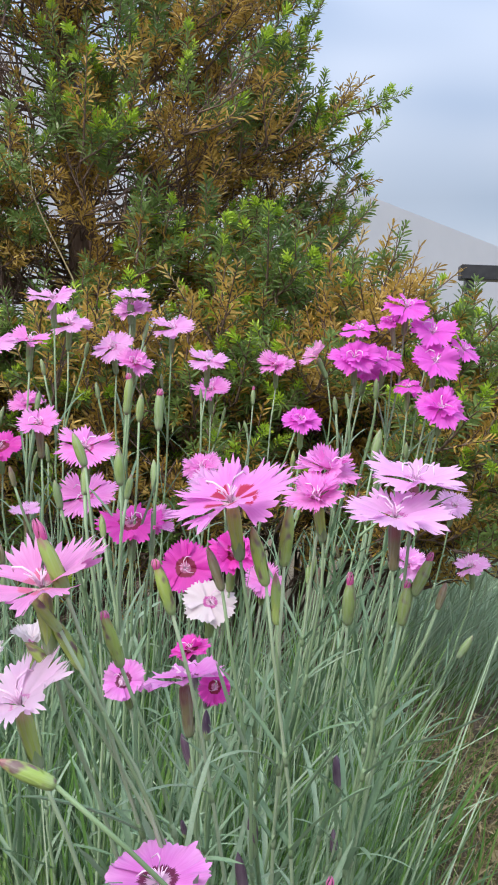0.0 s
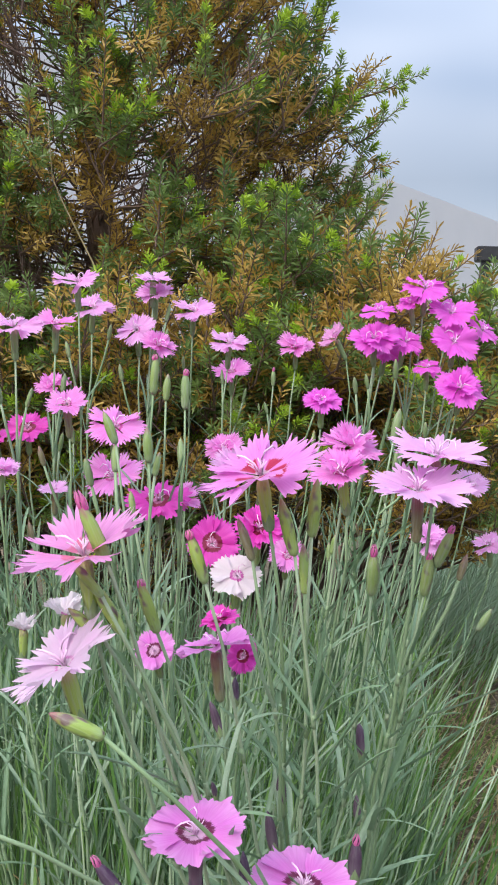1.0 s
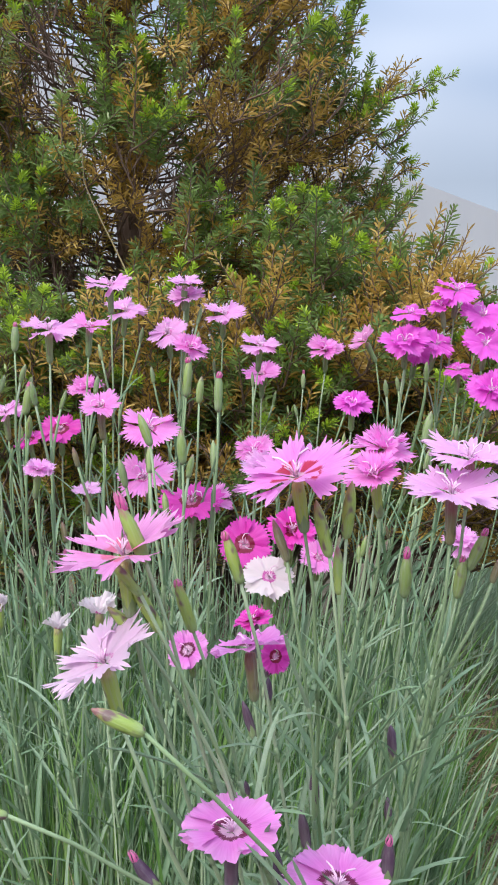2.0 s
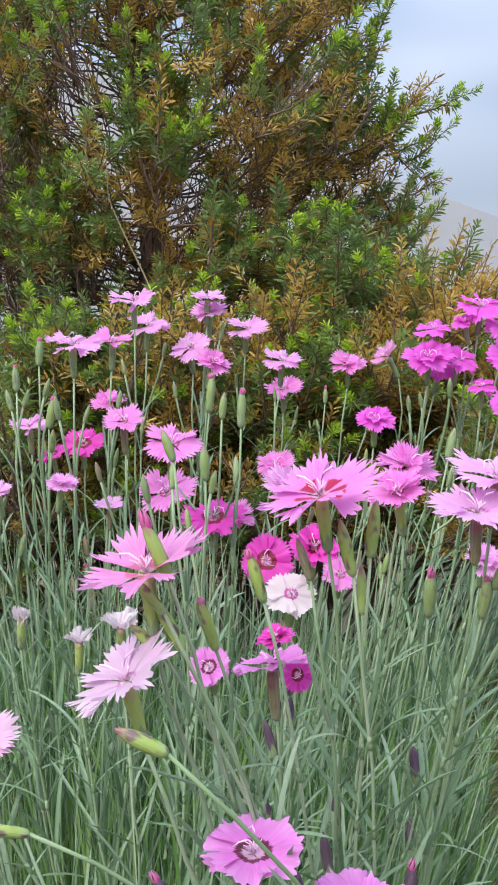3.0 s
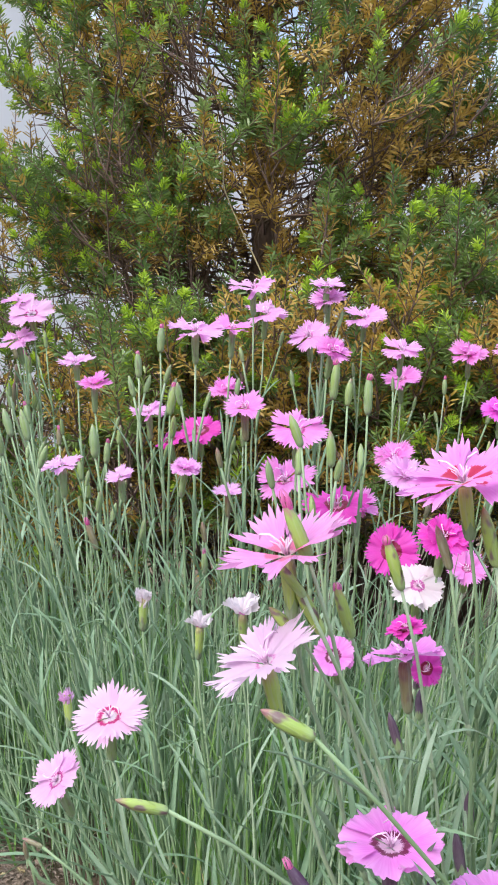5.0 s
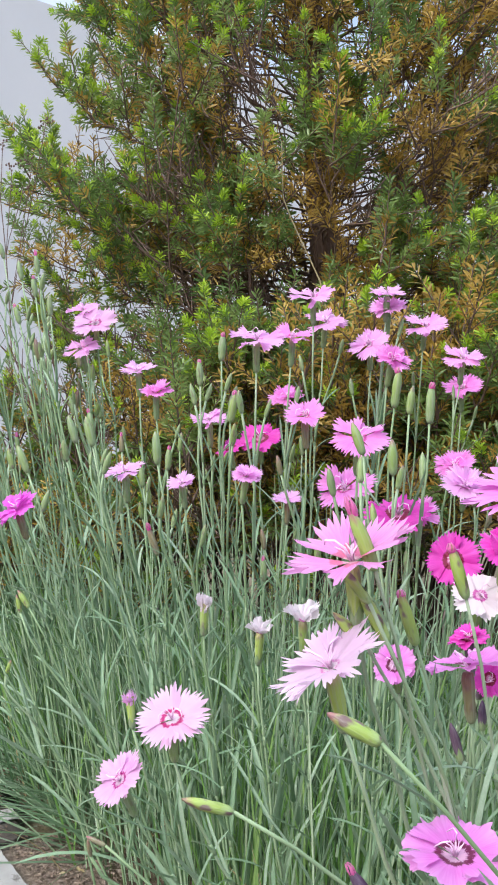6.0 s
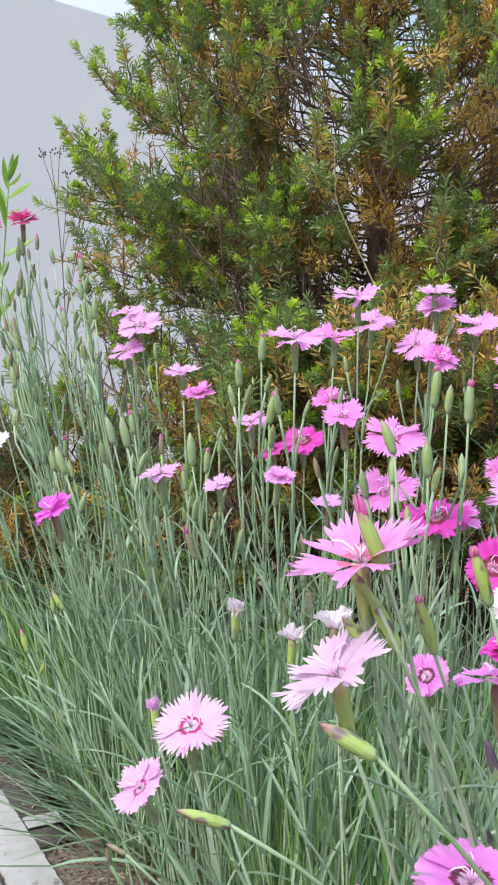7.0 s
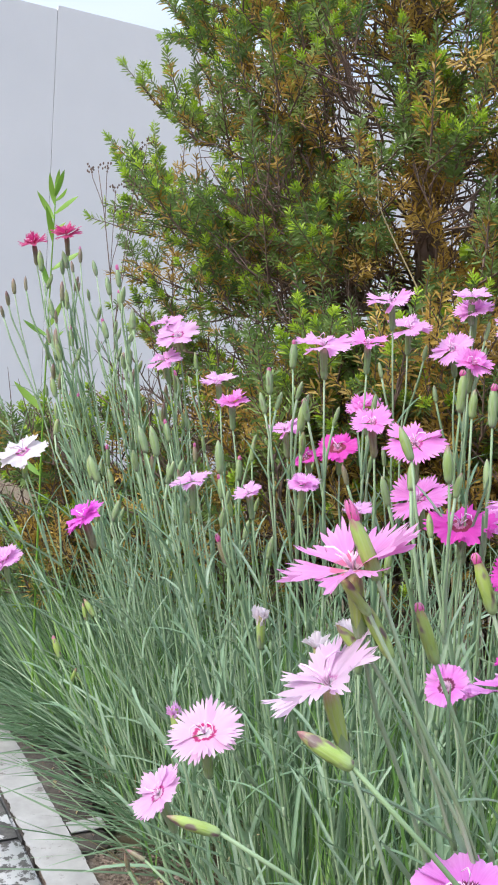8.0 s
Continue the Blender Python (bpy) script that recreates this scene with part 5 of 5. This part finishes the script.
def far_bed(n):
    """Feet between the kerb and the wall, past the last flowers."""
    c = rng.uniform((-1.5, 0.95), (-0.55, 1.75), (4 * n, 2))
    c = c[(c[:, 0] - KERB_AT[0]) * 0.62 + (c[:, 1] - KERB_AT[1]) * 0.785 > 0.10][:n]
    return np.c_[np.resize(c, (n, 2)), np.zeros(n)]


def weedy(n):
    """Feet under the yew, clear of the kerb."""
    c = rng.uniform((-0.9, 0.85), (0.2, 1.3), (3 * n, 2))
    c = c[(c[:, 0] - KERB_AT[0]) * 0.62 + (c[:, 1] - KERB_AT[1]) * 0.785 > 0.16][:n]
    return np.c_[np.resize(c, (n, 2)), np.zeros(n)]


blades("pink_foliage", 4700, clump, BLADES, (0.05, 0.18), (0.0014, 0.0032), 0.17, "dense tufts of narrow blue-green pink leaves", "foliage", 0.08)
blades("stem_leaves", 2200, lambda n: np.c_[clump(n)[:, :2], rng.uniform(0.04, 0.20, n)], BLADES, (0.04, 0.11), (0.0012, 0.0023), 0.42, "narrow blue-green leaves among the stems", "foliage", 0.12)
blades("bare_stems", 560, clump, PALE, (0.20, 0.36), (0.0012, 0.0021), 0.09, "thin flowerless grey-green stems", "foliage", 0.06)
blades("arching_leaves", 480, clump, PALE, (0.12, 0.26), (0.0012, 0.0024), 0.35, "long pale leaves bending out of the tufts", "foliage", 0.6)
blades("fresh_leaves", 2700, clump, YOUNG, (0.08, 0.24), (0.0012, 0.0028), 0.15, "yellow-green young leaves in the tufts", "foliage", 0.14)
blades("overhanging_leaves", 1500, over_kerb, BLADES, (0.07, 0.19), (0.0014, 0.0030), 0.95, "narrow leaves lying out over the kerb", "foliage", 0.45, (-0.75, -0.95))
blades("far_tufts", 2300, far_bed, BLADES, (0.14, 0.36), (0.0018, 0.0036), 0.3, "blue-green tufts at the far end of the bed", "foliage", 0.2, (-0.1, -0.1))
blades("dead_leaves", 420, lambda n: np.c_[clump(n)[:, :2], rng.uniform(0.0, 0.05, n)], STRAW, (0.04, 0.13), (0.0010, 0.0022), 0.7, "dry straw-coloured leaves low in the tufts", "foliage", 0.3)
blades("tall_grass", 3000, lambda n: np.c_[rng.uniform((0.22, 1.42), (1.0, 2.3), (n, 2)), np.zeros(n)], PALE, (0.12, 0.34), (0.0018, 0.0036), 0.2, "tall grey-green grass beyond the bed", "grass")
blades("far_grass", 4000, lambda n: np.c_[rng.uniform((0.3, 2.3), (3.2, 6.0), (n, 2)), np.zeros(n)], GRASS, (0.10, 0.32), (0.004, 0.010), 0.3, "rough green grass beyond the railing", "grass")
blades("grass", 900, lambda n: np.c_[rng.uniform((0.10, 0.62), (0.55, 1.6), (n, 2)), np.zeros(n)], GRASS, (0.04, 0.15), (0.0015, 0.003), 0.25, "fresh green grass beside the bed", "grass")
blades("low_grass", 1500, weedy, GRASS, (0.05, 0.16), (0.0018, 0.004), 0.3, "green weeds and grass under the yew", "grass")
blades("dry_straw", 2600, lambda n: np.c_[rng.uniform((0.08, 0.45), (0.6, 1.3), (n, 2)), np.full(n, 0.004)], STRAW, (0.03, 0.10), (0.001, 0.0022), 3.0, "dry straw scattered on the soil", "straw")


def litter(name, count, spot, mat, size, label, category):
    """Small curled flakes lying on the ground, joined."""
    at = spot(count)
    w = rng.uniform(0, 2 * np.pi, count)
    ln, wd = rng.uniform(*size, count), rng.uniform(0.25, 0.7, count)
    a = np.stack([np.cos(w), np.sin(w), rng.uniform(-0.25, 0.25, count)], 1) * ln[:, None]
    b = np.stack([-np.sin(w), np.cos(w), rng.uniform(-0.3, 0.3, count)], 1) * (ln * wd)[:, None]
    rise = np.zeros((count, 3))
    rise[:, 2] = ln * rng.uniform(0.2, 0.6, count)
    pts = np.stack([at - a, at - b + rise, at + a, at + b + rise * 0.4], 1).reshape(-1, 3)
    k = np.arange(count)[:, None] * 4
    tris = np.concatenate([k + np.array([0, 1, 2]), k + np.array([0, 2, 3])], 0)
    return tagged(new(name, tri_mesh(name, pts, tris, mat)), label, category, kind="stuff")


def beside_kerb(n):
    """Spots on the kerb stones and the soil next to them."""
    x, y = rng.uniform(-0.45, 0.35, n), np.abs(rng.normal(0, 0.05, n)) + 0.012
    a = radians(KERB_TURN)
    z = np.where(y < 0.058, 0.0215, 0.006)
    return np.c_[KERB_AT[0] + x * math.cos(a) - y * math.sin(a), KERB_AT[1] + x * math.sin(a) + y * math.cos(a), z]


def near_kerb_end(n):
    x, y = rng.uniform(0.05, 0.30, n), rng.uniform(0.012, 0.10, n)
    a = radians(KERB_TURN)
    return np.c_[KERB_AT[0] + x * math.cos(a) - y * math.sin(a), KERB_AT[1] + x * math.sin(a) + y * math.cos(a), np.full(n, 0.016)]


litter("kerb_litter", 350, beside_kerb, BARK, (0.0008, 0.003), "brown crumbs and dead bits on the kerb", "litter")
litter("kerb_gravel", 1500, near_kerb_end, GRAVEL, (0.001, 0.0045), "pinkish grit and soil crumbs beside the kerb", "gravel")
litter("kerb_straw", 70, beside_kerb, STRAW, (0.002, 0.005), "dry yellow bits on the kerb", "litter")
litter("bed_litter", 1800, lambda n: np.c_[rng.uniform((0.05, 0.5), (0.75, 1.7), (n, 2)), np.full(n, 0.008)], BARK, (0.002, 0.009), "brown bark and dead leaves on the soil", "litter")
litter("bed_straw", 1500, lambda n: np.c_[rng.uniform((0.05, 0.5), (0.75, 1.7), (n, 2)), np.full(n, 0.009)], STRAW, (0.003, 0.014), "dry yellow leaf bits on the soil", "litter")


# ---- dry stalk before the tree, weed and dead umbels ----
stalk = thing("dry_stalk", -0.15, 1.17, 0.0, "long thin dry straw-coloured grass stalk", "grass stalk")
v, f = tube(bezier((0, 0, -0.01), (0.0, 0.0, 0.35), (-0.045, 0.0, 0.55), (-0.078, 0.002, 0.655), 8) + bezier((-0.080, 0.002, 0.661), (-0.10, 0.0, 0.70), (-0.125, 0.0, 0.74), (-0.139, 0.0, 0.775), 5) + bezier((-0.1395, 0.0, 0.780), (-0.141, 0.0, 0.80), (-0.144, -0.002, 0.83), (-0.145, -0.004, 0.852), 4), [0.0013] * 8 + [0.0012, 0.0011, 0.0010, 0.0010, 0.0009, 0.0008, 0.0007, 0.0006, 0.0003], 5)
hang("stalk", mesh_of("stalk", v, f, STRAW), stalk)

weed = thing("tall_weed", -0.70, 1.0, 0.0, "tall fresh green leafy weed with an upright tip", "weed")
spine = bezier((0, 0, -0.01), (-0.006, 0, 0.3), (-0.004, 0, 0.55), (0.002, 0, 0.785), 12)
v, f = tube(spine, [0.0019 - 0.0001 * i for i in range(12)], 6)
hang("stem", mesh_of("stem", v, f, WEED), weed)


def broad_leaf(curl):
    verts, faces = [], []
    for i in range(9):
        g = i / 8
        wide = 0.088 * math.sin(math.pi * min(1, g * 0.95 + 0.04)) ** 0.8
        x, z = curl * g * g, g * (1 - 0.25 * abs(curl) * g)
        verts += [(x - 0.3 * wide, -wide, z), (x, 0, z), (x - 0.3 * wide, wide, z)]
    for i in range(8):
        for s in range(2):
            faces.append((i * 3 + s, i * 3 + s + 1, i * 3 + s + 4, i * 3 + s + 3))
    return mesh_of("leaf", verts, faces, WEED)


WEED_LEAF = [broad_leaf(c) for c in (-0.15, 0.2, 0.4)]
for n, (z, dx, dz, size) in enumerate(((0.38, -0.8, 0.6, 0.06), (0.470, -0.85, 0.70, 0.072), (0.575, -0.95, 0.35, 0.050), (0.560, 0.65, 0.75, 0.040), (0.585, 0.45, 0.90, 0.055),
                                       (0.640, -0.55, 0.85, 0.055), (0.665, 0.85, 0.60, 0.062), (0.705, 0.0, 1.0, 0.060), (0.735, -0.65, 0.75, 0.056), (0.742, 0.90, 0.48, 0.060),
                                       (0.722, 1.0, 0.15, 0.036), (0.755, -0.28, 0.97, 0.052), (0.765, 0.55, 0.85, 0.050), (0.770, 0.12, 1.0, 0.042), (0.760, 0.92, 0.5, 0.038))):
    i = min(int(z / 0.785 * 11), 10)
    d = Vector((dx, rnd.uniform(-0.3, 0.3), dz)).normalized()
    x_ax = Vector((0.45 + rnd.uniform(-0.3, 0.3), -0.85, 0.35))
    y_ax = d.cross(x_ax).normalized()
    x_ax = y_ax.cross(d)
    m = Matrix.Identity(4)
    for c, vec in enumerate((x_ax, y_ax, d)):
        for rr in range(3):
            m[rr][c] = vec[rr] * size * 0.82
    m[0][3], m[1][3], m[2][3] = spine[i].x, spine[i].y, z
    hang("leaf", WEED_LEAF[n % 3], weed, m)

umbel = thing("dead_weed", -0.70, 1.2, 0.0, "thin dead weed with brown seed heads", "weed")
main_way = bezier((0, 0, -0.01), (0, 0, 0.4), (-0.02, 0, 0.65), (-0.07, 0, 0.865), 9)
v, f = tube(main_way, [0.0014 - 0.00009 * i for i in range(9)], 5)
hang("stem", mesh_of("stem", v, f, BARK), umbel)
for tip, g in (((-0.035, 0, 0.83), 6), ((-0.02, 0.01, 0.80), 6), ((0.02, 0, 0.90), 5), ((-0.085, 0, 0.87), 7), ((-0.06, 0.01, 0.875), 7), ((0.0, 0, 0.84), 5)):
    v, f = tube(bezier(main_way[g], main_way[g] + Vector((0, 0, 0.03)), Vector(tip) - Vector((0, 0, 0.02)), tip, 5), [0.0007] * 5, 4)
    for s in range(11):
        c = Vector(tip) + Vector((rnd.gauss(0, 0.006), rnd.gauss(0, 0.006), rnd.gauss(0, 0.006)))
        v2, f2 = tube([c - Vector((0, 0, 0.002)), c, c + Vector((0.0005, 0, 0.002))], [0.0006, 0.0018, 0.0006], 5)
        off = len(v)
        v += v2
        f += [tuple(q + off for q in face) for face in f2]
    hang("seed_head", mesh_of("seed_head", v, f, BARK), umbel)
